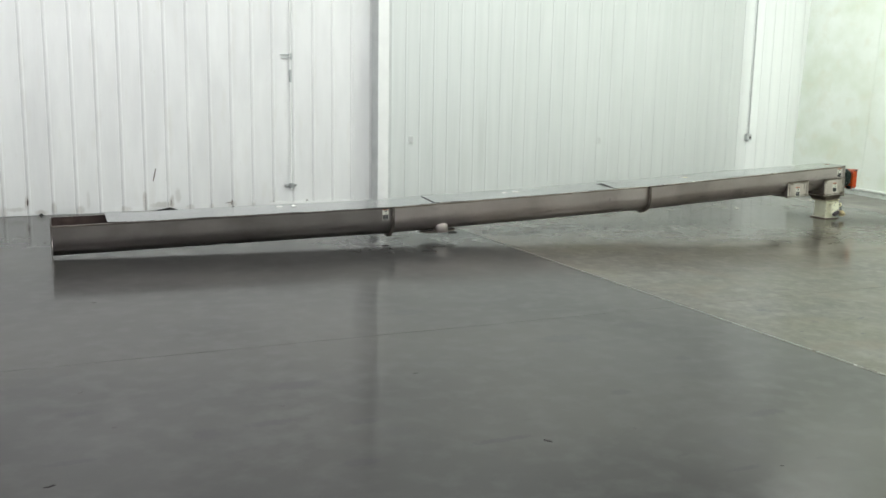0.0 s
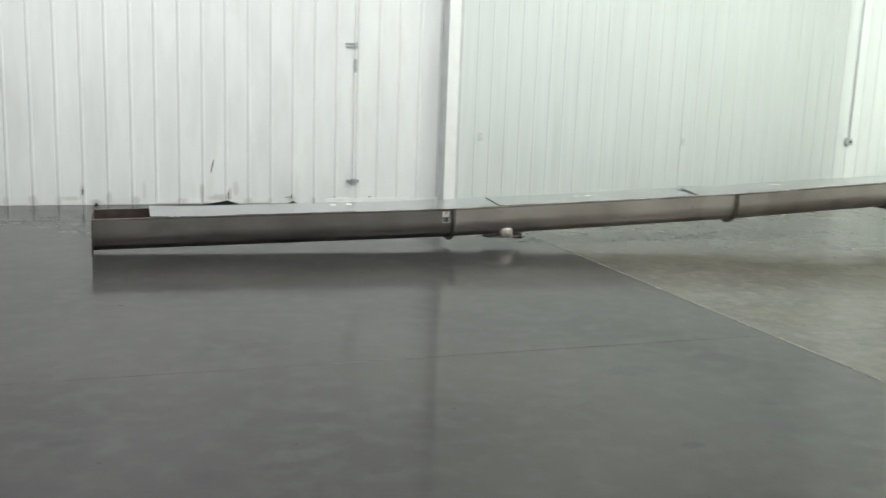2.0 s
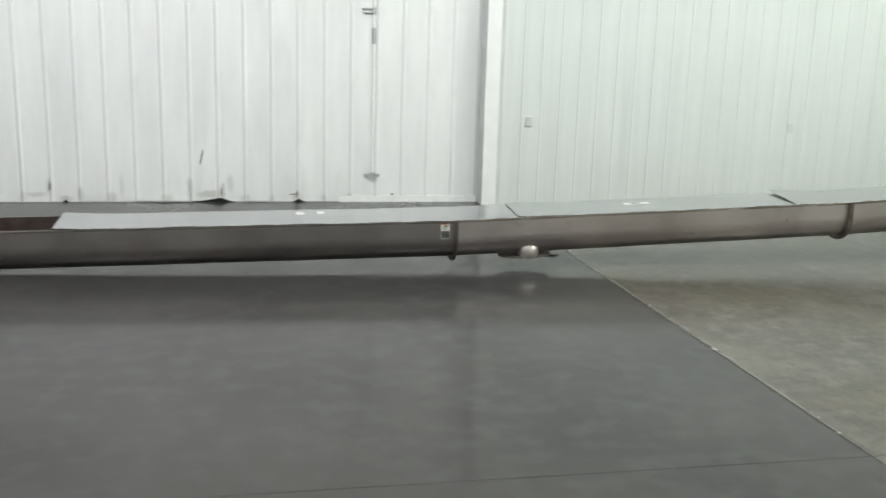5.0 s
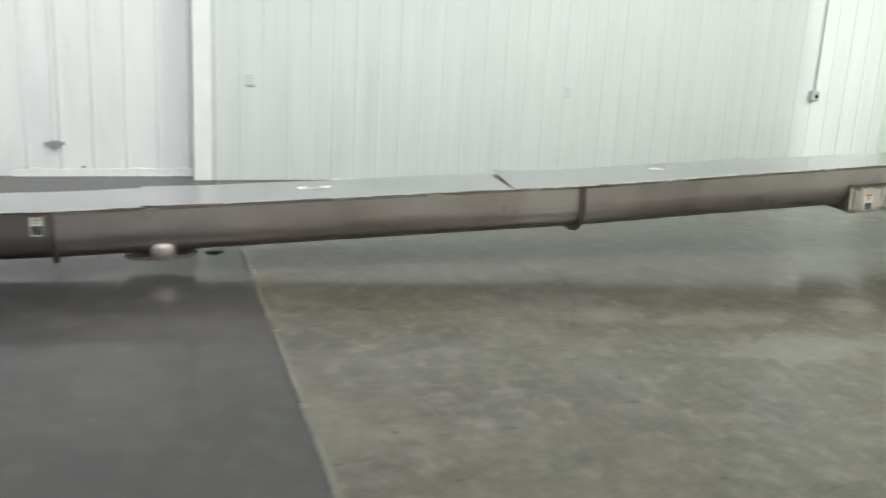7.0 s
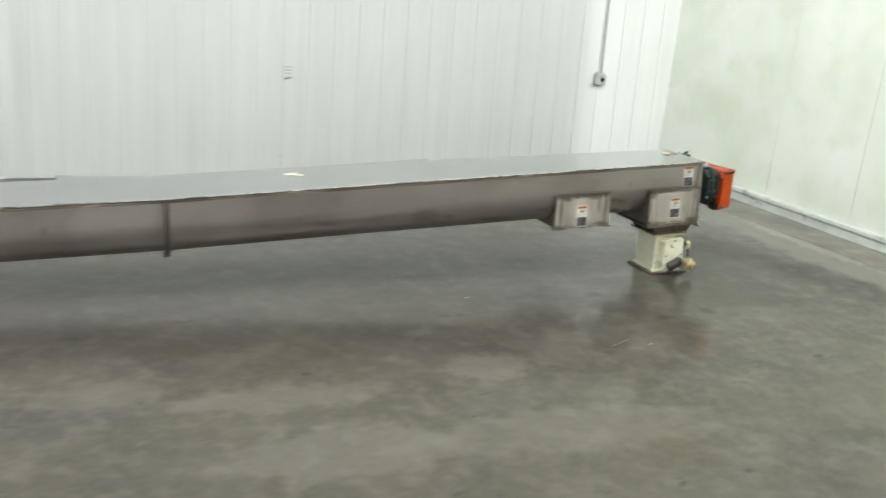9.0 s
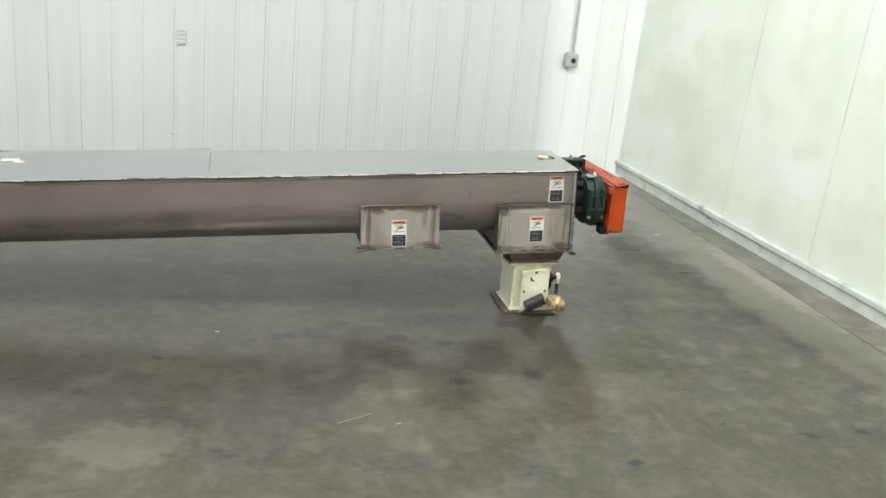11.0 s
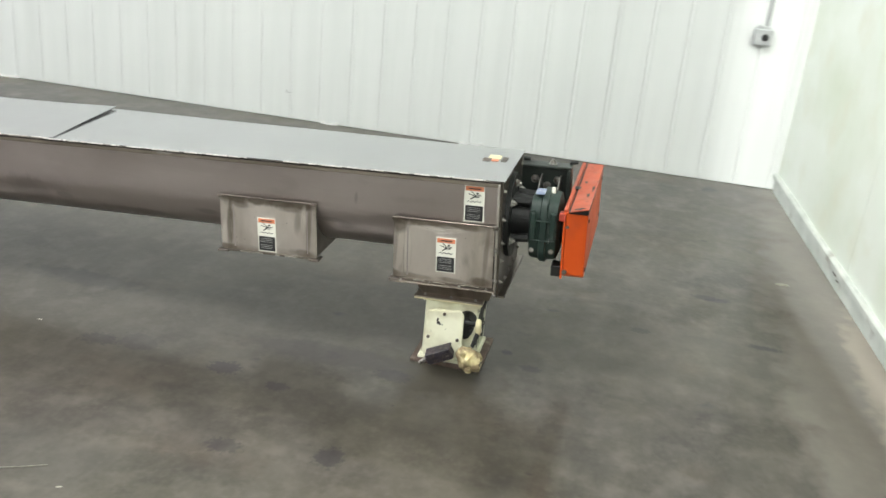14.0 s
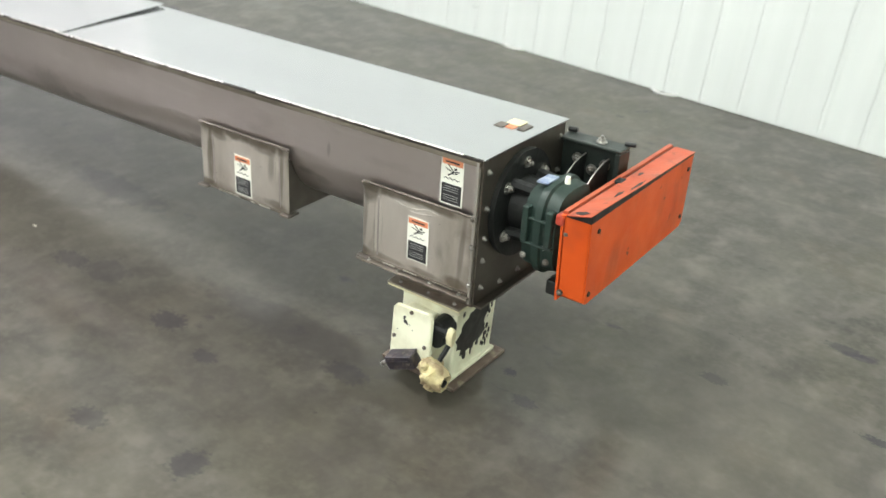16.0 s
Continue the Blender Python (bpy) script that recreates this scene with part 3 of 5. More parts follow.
def ribbed_panel(name, width, rib, depth, z0, z1, material, dents=(), gap=0.003, groove=0.0045):
    """One upright sheet: a gap, a raised rib and a flat; the face looks to -y."""
    v = groove
    prof = [(gap, 0.02), (gap, gap + v), (gap * 2 + v * 1.7, 0.0), (0.012 + v * 1.7, -depth), (0.012 + v * 1.7 + rib, -depth), (0.020 + v * 1.7 + rib, 0.0),
            (width - gap * 4 - v * 1.7, 0.0), (width - gap * 1.7, gap + v), (width - gap, gap * 4 + v), (width - gap, 0.02)]
    hs = [z0] + [z0 + d for d in (0.06, 0.14, 0.3, 0.6, 1.2)] + [z1]
    rings = []
    for k, z in enumerate(hs):
        push = dents[k] if k < len(dents) else 0.0
        rings.append([Vector((x + push * 0.4, y + push * (1 - abs(x / width - 0.5)), z)) for x, y in prof])
    return as_mesh(name, [(loft(rings), material)])


wall_left = setting("wall_north_west", box(X_LEFT - 0.2, -5.30, WALL_L + 0.004, WALL_L + 0.2, 0, TOP), SEAMB, "white ribbed metal wall, dirty and dented at its foot", "wall")
P = 0.2707
SHEET = ribbed_panel("wall_panel", P, 0.016, 0.006, 0.004, TOP, PANEL, gap=0.0008)
BENT = [ribbed_panel("wall_panel", P, 0.016, 0.006, 0.014, TOP, PANEL, d, 0.0010) for d in
        ((-0.022, -0.008, 0.0), (-0.002, -0.010, -0.012, -0.005), (-0.010, -0.003, 0.0))]
first = -9.738 - 6 * P
for k in range(22):
    x = first + k * P
    if x + P > -5.30:
        break
    me = {10: BENT[0], 11: BENT[1], 13: BENT[2], 9: BENT[2], 7: BENT[1]}.get(k, SHEET)
    placed("wall_panel", me, wall_left, at=Matrix.Translation((x, WALL_L, 0)))

wall_west = setting("wall_west", box(X_LEFT - 0.2, X_LEFT - 0.004, Y_NEAR, WALL_L, 0, TOP), SEAMB, "white ribbed metal side wall", "wall")
for k in range(30):
    placed("wall_panel", SHEET, wall_west, at=Matrix.Translation((X_LEFT, WALL_L - 0.30 - k * P, 0)) @ pose(0, 0, 0, 0, 0, 90))

wall_door = setting("wall_north_east", box(-5.22, X_FAR, WALL_D + 0.004, WALL_D + 0.3, 0, TOP), SEAMD, "grey-white ribbed metal wall standing proud of its neighbour", "wall")
Q = 0.2055
NARROW = ribbed_panel("wall_panel", Q, 0.007, 0.0020, 0.004, TOP, DOORP, gap=0.0016, groove=0.0)
for k in range(55):
    x = -5.19 + k * Q
    if x + Q > X_FAR:
        break
    placed("wall_panel", NARROW, wall_door, at=Matrix.Translation((x, WALL_D, 0)))
trim = setting("trim", box(-5.374, -5.222, WALL_D - 0.012, WALL_L + 0.2, 0, TOP, 0.006), WHITE, "white folded-metal corner post", "trim")
part("reveal", box(-5.3765, -5.3745, WALL_D - 0.006, WALL_L - 0.002, 0.002, TOP - 0.004), REVEAL, trim, "side face of the post, its shade put into the grey")


# ---- the insulated sliding door beside the drive end, hanging clear of the floor ----
# the unseen near end is lengthened to block the lamp behind the door
PY0, PY1, PZ = -4.60, 2.07, 0.178
LEAF = Matrix.Translation((1.25, 0.96, 0)) @ pose(0, 0, 0, 2.6, 0, 7.6) @ Matrix.Translation((0, -0.96, 0))
leaf = setting("door_1", box(0.008, 0.055, PY0, PY1 - 0.006, PZ + 0.09, TOP - 0.002), SEAMB, "pale green-white stained insulated sliding door hanging clear of the floor", "door", at=LEAF)
seams = [PY1, 0.865, 0.13, -0.605, -1.34, -2.075, -2.81, -3.545, PY0]
for a, b in zip(seams, seams[1:]):
    part("door_panel", box(0, 0.060, b + 0.0015, a - 0.0015, PZ + 0.0925, TOP - 0.004, 0.002), PARTI, leaf)
prof = [(-0.006, PZ), (-0.008, PZ + 0.058), (-0.016, PZ + 0.064), (-0.022, PZ + 0.070), (-0.022, PZ + 0.092), (-0.015, PZ + 0.099), (-0.001, PZ + 0.101),
        (-0.001, PZ + 0.094), (0.066, PZ + 0.094), (0.066, PZ)]
part("base_rail", loft([[Vector((x, y, z)) for x, z in prof] for y in (PY1 + 0.006, PY0)]), RAILM, leaf, "grey-white folded metal base rail, scuffed")
for y, w, dz in ((0.965, 0.022, 0.046), (0.915, 0.012, 0.036)):
    part("scrape", box(-0.0095, -0.0060, y - w, y + w, PZ + dz, PZ + dz + 0.006, 0.0008), GRIME, leaf, "dark scrape on the rail")


# ---- fittings on the walls ----
def conduit(x, y, z0, z1, r, material, label):
    ob = tagged(new("conduit"), label, "pipe")
    smooth(part("pipe", rod((x, y - r - 0.012, z0), (x, y - r - 0.012, z1), r, seg=12), material, ob))
    return ob


pipe_a = conduit(-6.515, WALL_L, 0.30, TOP, 0.011, WHITE, "thin white conduit running up the ribbed wall seam")
part("bracket", [(box(-6.64, -6.505, WALL_L - 0.03, WALL_L + 0.01, 1.985, 1.997, 0.002), GREY), (box(-6.63, -6.50, WALL_L - 0.034, WALL_L + 0.01, 1.945, 1.957, 0.002), GREY),
                 (box(-6.515, -6.495, WALL_L - 0.045, WALL_L + 0.01, 1.93, 2.01, 0.003), GREY)], None, pipe_a, "grey double-bar bracket")
smooth(part("coupling", rod((-6.515, WALL_L - 0.023, 1.64), (-6.515, WALL_L - 0.023, 1.80), 0.018, seg=12), GREY, pipe_a, "grey coupling sleeve"))
bm = rod((-6.515, WALL_L - 0.03, 0.255), (-6.515, WALL_L - 0.03, 0.315), 0.03, seg=14)
box(-6.60, -6.44, WALL_L - 0.02, WALL_L + 0.01, 0.27, 0.30, 0.003, bm)
part("clamp", bm, GREY, pipe_a, "small grey pipe clamp")

pipe_b = conduit(0.995, WALL_D, 0.935, TOP, 0.010, GREY, "thin grey conduit above a key switch box")
switch = tagged(new("switch_box"), "small grey metal key switch box on the ribbed wall", "switch")
part("housing", box(0.93, 1.03, WALL_D - 0.065, WALL_D, 0.845, 0.94, 0.008), GREY, switch)
smooth(part("lock", rod((0.99, WALL_D - 0.066, 0.892), (0.99, WALL_D - 0.076, 0.892), 0.020, 0.017, seg=18), BLACK, switch, "black round key lock"))
part("cap", box(0.945, 1.015, WALL_D - 0.05, WALL_D - 0.005, 0.94, 0.952, 0.003), GREY, switch)


def vent(x, z):
    ob = tagged(new("wall_vent"), "small grey louvred plate on the ribbed wall", "vent", group="wall vents")
    part("plate", box(-0.036, 0.036, -0.014, -0.004, -0.054, 0.054, 0.003), DOORP, ob)
    for k in range(4):
        part("slat", box(-0.029, 0.029, -0.019, -0.013, -0.045 + k * 0.026, -0.035 + k * 0.026, 0.001), VENTG, ob, "darker grey slat")
    ob.location = (x, WALL_D, z)
    return ob


vent_a = vent(-4.892, 0.892)
copy_thing(vent_a, Matrix.Translation((-1.858, WALL_D, 0.86)))


def peeled_strip(x, length, curl):
    rings = []
    for f in (0, 0.2, 0.45, 0.7, 0.9, 1.0):
        out = curl * math.sin(math.pi * f) ** 0.7
        rings.append([Vector((length * (f - 0.5), -0.004 - out - a, b)) for a, b in ((0, 0.0), (0.003, 0.0), (0.004 + out * 0.1, 0.012 + 0.006 * math.sin(9 * f)), (0.0, 0.014 + 0.006 * math.sin(9 * f)))])
    part("peeled_strip", loft(rings), WHITE, wall_door, "peeled white strip curling from the wall foot", at=Matrix.Translation((x, WALL_D, 0.0)))


for x, length, curl in ((-0.66, 0.15, 0.035), (-1.62, 0.12, 0.018), (-4.05, 0.2, 0.012)):
    peeled_strip(x, length, curl)


part("wire", bent([(-1.925, WALL_D - 0.002, 0.188), (-1.922, WALL_D - 0.016, 0.180), (-1.905, WALL_D - 0.022, 0.176), (-1.885, WALL_D - 0.016, 0.182)], 0.0022, 6), GREY, wall_door, "short bent wire in a wall seam")


def scuff(x, z, w, h, lean):
    rings = []
    for f in (0, 0.25, 0.6, 1.0):
        c = Vector((lean * (f - 0.5), 0, h * (f - 0.5)))
        ww = w * (0.25 + 0.75 * math.sin(math.pi * min(max(f, 0.08), 0.92)))
        rings.append([c + Vector((ww * a / 2, b, 0)) for a, b in ((-1, 0.002), (1, 0.002), (0.7, -0.002), (-0.6, -0.002))])
    part("scrape", loft(rings), GRIME, wall_left, "dark scrape in the white wall sheet", at=Matrix.Translation((x, WALL_L - 0.0005, z)))


for x, z, w, h, lean in ((-8.262, 0.46, 0.024, 0.16, 0.035), (-8.375, 0.115, 0.026, 0.13, -0.015), (-7.30, 0.085, 0.016, 0.07, 0.01), (-7.345, 0.080, 0.09, 0.012, 0.03),
                         (-6.295, 0.078, 0.05, 0.018, 0.01), (-9.733, 0.160, 0.022, 0.085, 0.006), (-11.075, 0.19, 0.020, 0.10, 0.006), (-8.074, 0.090, 0.020, 0.10, 0.012)):
    scuff(x, z, w, h, lean)


def torn_foot(x0, x1, peak, high):
    """Where the sheet's foot is bent up, a black solid paints the dark ragged opening over the floor."""
    n = 9
    tops = [(x0 + (x1 - x0) * i / n, high * max(0.04, 1 - abs((i / n - peak) / (peak if i / n < peak else 1 - peak))) ** 1.4) for i in range(n + 1)]
    rings = [[Vector((x, y, 0.001)), Vector((x, y, 0.003 + z)), Vector((x, 0.012, 0.003 + z)), Vector((x, 0.012, 0.001))] for x, z in tops for y in (-0.012,)]
    part("torn_foot", loft(rings), BLACK, wall_left, "gap under the bent wall foot, its dark put in as a black solid", at=Matrix.Translation((0, WALL_L, 0)))


torn_foot(-8.37, -7.94, 0.68, 0.045)
torn_foot(-7.345, -7.215, 0.5, 0.034)
torn_foot(-9.62, -9.56, 0.5, 0.030)


rings = []
for k in range(26):
    x = -6.86 + (6.86 - 5.385) * k / 25
    top = 0.064 + 0.004 * math.sin(5 * k) + (0.012 if k % 7 == 3 else 0.0) - (0.02 if k == 0 else 0.0)
    rings.append([Vector((x, WALL_L - 0.021 - 0.003 * math.sin(2.1 * k), 0.0)), Vector((x, WALL_L - 0.020 - 0.003 * math.sin(2.1 * k), top)), Vector((x, WALL_L - 0.0105, top + 0.002)), Vector((x, WALL_L - 0.0105, 0.0))])
setting("baseboard", loft(rings), WHITE, "white base strip along the wall foot, battered and uneven", "baseboard")

# ---- the screw conveyor ----
conveyor = tagged(new("screw_conveyor"), "long dull stainless steel trough screw conveyor resting on the floor", "conveyor")
JOINTS = [(-9.535, 0.322), (-6.27, 0.378), (-3.06, 0.508), (0.0, 0.690)]
Y0, Y1, DEEP, WALLT = -0.010, 0.370, 0.312, 0.004
YC, RAD = (Y0 + Y1) / 2, (Y1 - Y0) / 2


def top_z(x):
    for (xa, za), (xb, zb) in zip(JOINTS, JOINTS[1:]):
        if x <= xb:
            return za + (zb - za) * (x - xa) / (xb - xa)
    return JOINTS[-1][1]


def back_rise(x, y):
    """The conveyor is slightly twisted: its back edge stands higher away from the drive end."""
    return 0.028 * min(1.0, max(0.0, -x / 2.2)) * (y - Y0) / (Y1 - Y0)


def u_shape(off, lip=0.0, seg=20):
    """Outline of the trough, from the front top edge round the belly to the back top edge, off metres outside."""
    pts = [(Y0 - off, -lip)]
    for i in range(seg + 1):
        a = math.pi * i / seg
        pts.append((YC - (RAD + off) * math.cos(a), -(DEEP - RAD) - (RAD + off) * math.sin(a)))
    pts.append((Y1 + off, -lip))
    return pts


def section_frame(k):
    (xa, za), (xb, zb) = JOINTS[k], JOINTS[k + 1]
    tilt = math.degrees(math.atan2(zb - za, xb - xa))
    return Matrix.Translation((xa, 0, za)) @ pose(0, 0, 0, 0, -tilt, 0), math.hypot(xb - xa, zb - za)


for k in range(3):
    m, length = section_frame(k)
    ring = u_shape(0.0) + u_shape(-WALLT)[::-1]
    cuts = [length * i / 6 for i in range(7)]
    body = part("trough_section", loft([[Vector((u, y, z + back_rise(JOINTS[k][0] + u, y))) for y, z in ring] for u in cuts]), STEEL if k else STEEL_OLD, conveyor, "" if k else "darkened steel trough section", at=m)
    smooth(body, 30)
    for ya, yb in ((Y0 - 0.017, Y0 + 0.002), (Y1 - 0.002, Y1 + 0.012)):
        ym = (ya + yb) / 2
        part("top_lip", loft([[Vector((u, y, z + back_rise(JOINTS[k][0] + u, ym))) for y, z in ((ya, -0.015), (yb, -0.015), (yb, -0.003), (ya, -0.003))] for u in cuts]), LIP if k else GRIME, body, "grimy turned-out lip")
    if k == 0:
        lining = u_shape(-WALLT - 0.001) + u_shape(-WALLT - 0.003)[::-1]
        part("lining", loft([[Vector((u, y, z + back_rise(-9, y))) for y, z in lining] for u in (0.01, 1.2)]), LINER, body, "rusty brown inside of the trough, darkened with painted shade")
    if k < 2:
        fl = u_shape(0.034) + u_shape(0.0005)[::-1]
        for d in (-0.011, 0.002):
            ob = smooth(part("joint_flange", loft([[Vector((length + d + e, y, z + back_rise(-4, y))) for y, z in fl] for e in (0, 0.009)]), GRIME, conveyor, "dark bolted joint flange", at=m), 30)
            if d > 0:
                for i in (1, 4, 8, 12, 16, 19):
                    a = math.pi * i / 20
                    y, z = YC - (RAD + 0.018) * math.cos(a), -(DEEP - RAD) - (RAD + 0.018) * math.sin(a)
                    bolt(ob, (length + 0.011, y, z + back_rise(-4, y)), "x")
                bolt(ob, (length + 0.011, Y0 - 0.018, -0.05), "x")

# the open foot end stands on its own plate
foot = part("foot_plate", loft([[Vector((x, y, z)) for y, z in ((Y0 - 0.012, 0.0), (Y1 + 0.012, 0.0), (Y1 + 0.012, 0.20), (Y1 - 0.0, 0.318), (Y0, 0.318), (Y0 - 0.012, 0.20))]
                           for x in (-9.541, -9.537)]), GRIME, conveyor, "dark end plate standing on the floor")


def cover_sheet(x0, x1, lift0, lift1, far0, far1, wave, seed):
    """A lid sheet with turned-down edges; its ends may lift, more at the far side."""
    n = max(12, int((x1 - x0) * 9))
    prof = [(Y0 - 0.0145, -0.0035), (Y0 - 0.0145, 0.0), (YC, 0.0015), (Y1 + 0.016, 0.0), (Y1 + 0.016, -0.0035), (YC, -0.0015)]
    rnd = random.Random(seed)
    ph = [rnd.uniform(0, 6.28) for _ in range(3)]
    rings = []
    for i in range(n + 1):
        f = i / n
        x = x0 + (x1 - x0) * f
        z = top_z(x) + 0.006
        w = wave * (math.sin(3.1 * x + ph[0]) * 0.6 + math.sin(7.3 * x + ph[1]) * 0.4)
        near0, near1 = max(0.0, 1 - (x - x0) / 0.55) ** 2, max(0.0, 1 - (x1 - x) / 0.55) ** 2
        rings.append([Vector((x, y, z + dz + w + back_rise(x, y) + near0 * (lift0 + far0 * (y - Y0) / (Y1 - Y0)) + near1 * (lift1 + far1 * (y - Y0) / (Y1 - Y0)))) for y, dz in prof])
    ob = part("trough_cover", loft(rings), COVER, conveyor, "bright grey sheet-steel trough cover")
    # worn bright stretches of the front edge
    bright = x0 > -4
    at, stretches = x0 + 0.02, []
    while at < x1 - 0.1:
        run = rnd.uniform(0.2, 0.8) if bright else rnd.uniform(0.12, 0.55)
        stretches.append((at, min(at + run, x1 - 0.01)))
        at += run + (rnd.uniform(0.02, 0.14) if bright else rnd.uniform(0.03, 0.30))
    for a, b in stretches:
        pts = []
        for i in range(7):
            x = a + (b - a) * i / 6
            f = min(n, max(0, (x - x0) / (x1 - x0) * n))
            k = min(n - 1, int(f))
            p = rings[k][1].lerp(rings[k + 1][1], f - k)
            pts.append(p + Vector((0, -0.0006, -0.0016)))
        part("worn_edge", bent(pts, 0.0026 if x0 > -2 else 0.0022 if bright else 0.0014, 6), EDGE, ob, "worn bright sheet edge")
    return smooth(ob, 35)


cover_sheet(-9.06, -5.74, 0.010, 0.000, 0.006, 0.0, 0.0022, 1)
cover_sheet(-5.80, -3.50, 0.008, 0.000, 0.000, 0.0, 0.0025, 2)
cover_sheet(-3.55, -1.59, 0.006, 0.004, 0.016, 0.007, 0.0012, 3)
cover_sheet(-1.64, 0.012, 0.000, 0.000, 0.000, 0.0, 0.0008, 4)


def lid_label(x, y, w, d, material, label):
    z = top_z(x) + 0.0084 + back_rise(x, y)
    tilt = math.degrees(math.atan((top_z(x + 0.02) - top_z(x - 0.05)) / 0.07))
    part("label", box(-w / 2, w / 2, -d / 2, d / 2, -0.0005, 0.0012), material, conveyor, label, at=Matrix.Translation((x, y, z)) @ pose(0, 0, 0, 4.2 if x < -2 else 0.3, -tilt, 0))


for x, y, w, d, m, t in ((-7.39, 0.27, 0.055, 0.075, LIDLAB, "white paper label"), (-7.24, 0.27, 0.050, 0.075, LIDLAB, "white paper label"),
                         (-4.85, 0.22, 0.06, 0.055, LIDLAB, "white paper label"), (-4.71, 0.22, 0.07, 0.050, LIDLAB, "white paper label"), (-4.78, 0.20, 0.05, 0.05, GREY, "grey scuffed label"),
                         (-2.40, 0.25, 0.07, 0.035, LIDLAB, "torn white label"), (-2.36, 0.22, 0.04, 0.022, TAN, "torn cream label"),
                         (-0.070, 0.252, 0.042, 0.042, TAN, "cream and grey maker's label"), (-0.092, 0.212, 0.026, 0.036, GRIME, "dark worn label"),
                         (-0.064, 0.214, 0.024, 0.022, STRIP, "small orange label"), (-0.034, 0.232, 0.020, 0.050, GRIME, "dark worn label")):
    lid_label(x, y, w, d, m, t)

# clean-out spout under the middle section
m1, len1 = section_frame(1)
u = 0.575
disc = [(0.205 * math.copysign(abs(math.cos(q)) ** 0.7, math.cos(q)), 0.125 * math.sin(q)) for q in [2 * math.pi * i / 28 for i in range(28)]]
spout = part("clean_out_plate", loft([[Vector((u - 0.01 + k * x, 0.150 + k * y, z)) for x, y in disc] for z, k in ((-0.322, 0.97), (-0.319, 1.0), (-0.309, 1.0), (-0.306, 0.97))]),
             GRIME, conveyor, "dark oval plate of a clean-out spout", at=m1)
bm = rod((u, 0.085, -0.222), (u, 0.082, -0.326), 0.060, 0.074, seg=28, steps=((0.10, 0.074), (0.25, 0.080), (0.9, 0.081)))
smooth(part("cap", bm, STEEL, spout, "rounded steel cap"), 50)

# ---- warning labels ----
TEXT_BAR = as_mesh("text_bar", [(box(-0.023, 0.020, -0.0011, -0.0005, -0.0006, 0.0004), TEXTG)])


def warning_label(m, w=0.066, h=0.122):
    """White sticker: orange head, dark mark with a saw-tooth bar, black text field."""
    t = 0.0008
    ob = part("warning_label", box(-w / 2, w / 2, -t, 0, -h / 2, h / 2), PAPER, conveyor, "white warning sticker with orange head and black text field", at=m)
    head = part("header", box(-w / 2 + 0.003, w / 2 - 0.003, -t - 0.0006, -t, h / 2 - 0.018, h / 2 - 0.003), STRIP, ob, "orange head")
    part("header_bar", box(-0.020, 0.020, -t - 0.0011, -t - 0.0005, h / 2 - 0.0125, h / 2 - 0.0085), INK, ob)
    part("text_field", box(-w / 2 + 0.004, w / 2 - 0.004, -t - 0.0006, -t, -h / 2 + 0.004, -0.006), INK, ob, "black text field")
    saw = [(-0.024, 0.0065), (-0.018, 0.011), (-0.012, 0.0065), (-0.005, 0.011), (0.002, 0.0065), (0.009, 0.011), (0.016, 0.0065), (0.022, 0.010)]
    line = saw + [(x, z - 0.0022) for x, z in saw[::-1]]
    part("saw_bar", loft([[Vector((x, y, z)) for x, z in line] for y in (-t, -t - 0.0006)]), INK, ob)
    # crossed strokes of the warning mark, with a dot
    for x0, z0, x1, z1, w in ((-0.020, 0.033, 0.002, 0.026, 0.0011), (0.002, 0.026, 0.021, 0.030, 0.0014), (-0.013, 0.043, 0.004, 0.028, 0.0012), (-0.012, 0.015, 0.006, 0.029, 0.0020),
                              (0.000, 0.022, 0.016, 0.024, 0.0012), (0.006, 0.034, 0.013, 0.036, 0.0030)):
        d = Vector((x1 - x0, z1 - z0)).normalized() * w
        shape = [(x0 - d.y, z0 + d.x), (x0 + d.y, z0 - d.x), (x1 + d.y, z1 - d.x), (x1 - d.y, z1 + d.x)]
        part("mark", loft([[Vector((x, y, z)) for x, z in shape] for y in (-t, -t - 0.0006 - 0.02 * w)]), INK, ob)
    for z in (-0.013, -0.019, -0.025, -0.036, -0.042, -0.048):
        placed("text_bar", TEXT_BAR, ob, at=Matrix.Translation((0, -t, z)))
    return ob


# ---- drive end: everything that follows the slope of the last section ----
TILT3 = math.degrees(math.atan2(JOINTS[3][1] - JOINTS[2][1], JOINTS[3][0] - JOINTS[2][0]))
END = Matrix.Translation((0, 0, JOINTS[3][1])) @ pose(0, 0, 0, 0, -TILT3, 0)
warning_label(END @ Matrix.Translation((-0.085, Y0 - 0.001, -0.080)))
m0, len0 = section_frame(0)
warning_label(m0 @ Matrix.Translation((len0 - 0.080, Y0 - 0.001, -0.070)))
YF = Y0 - 0.012


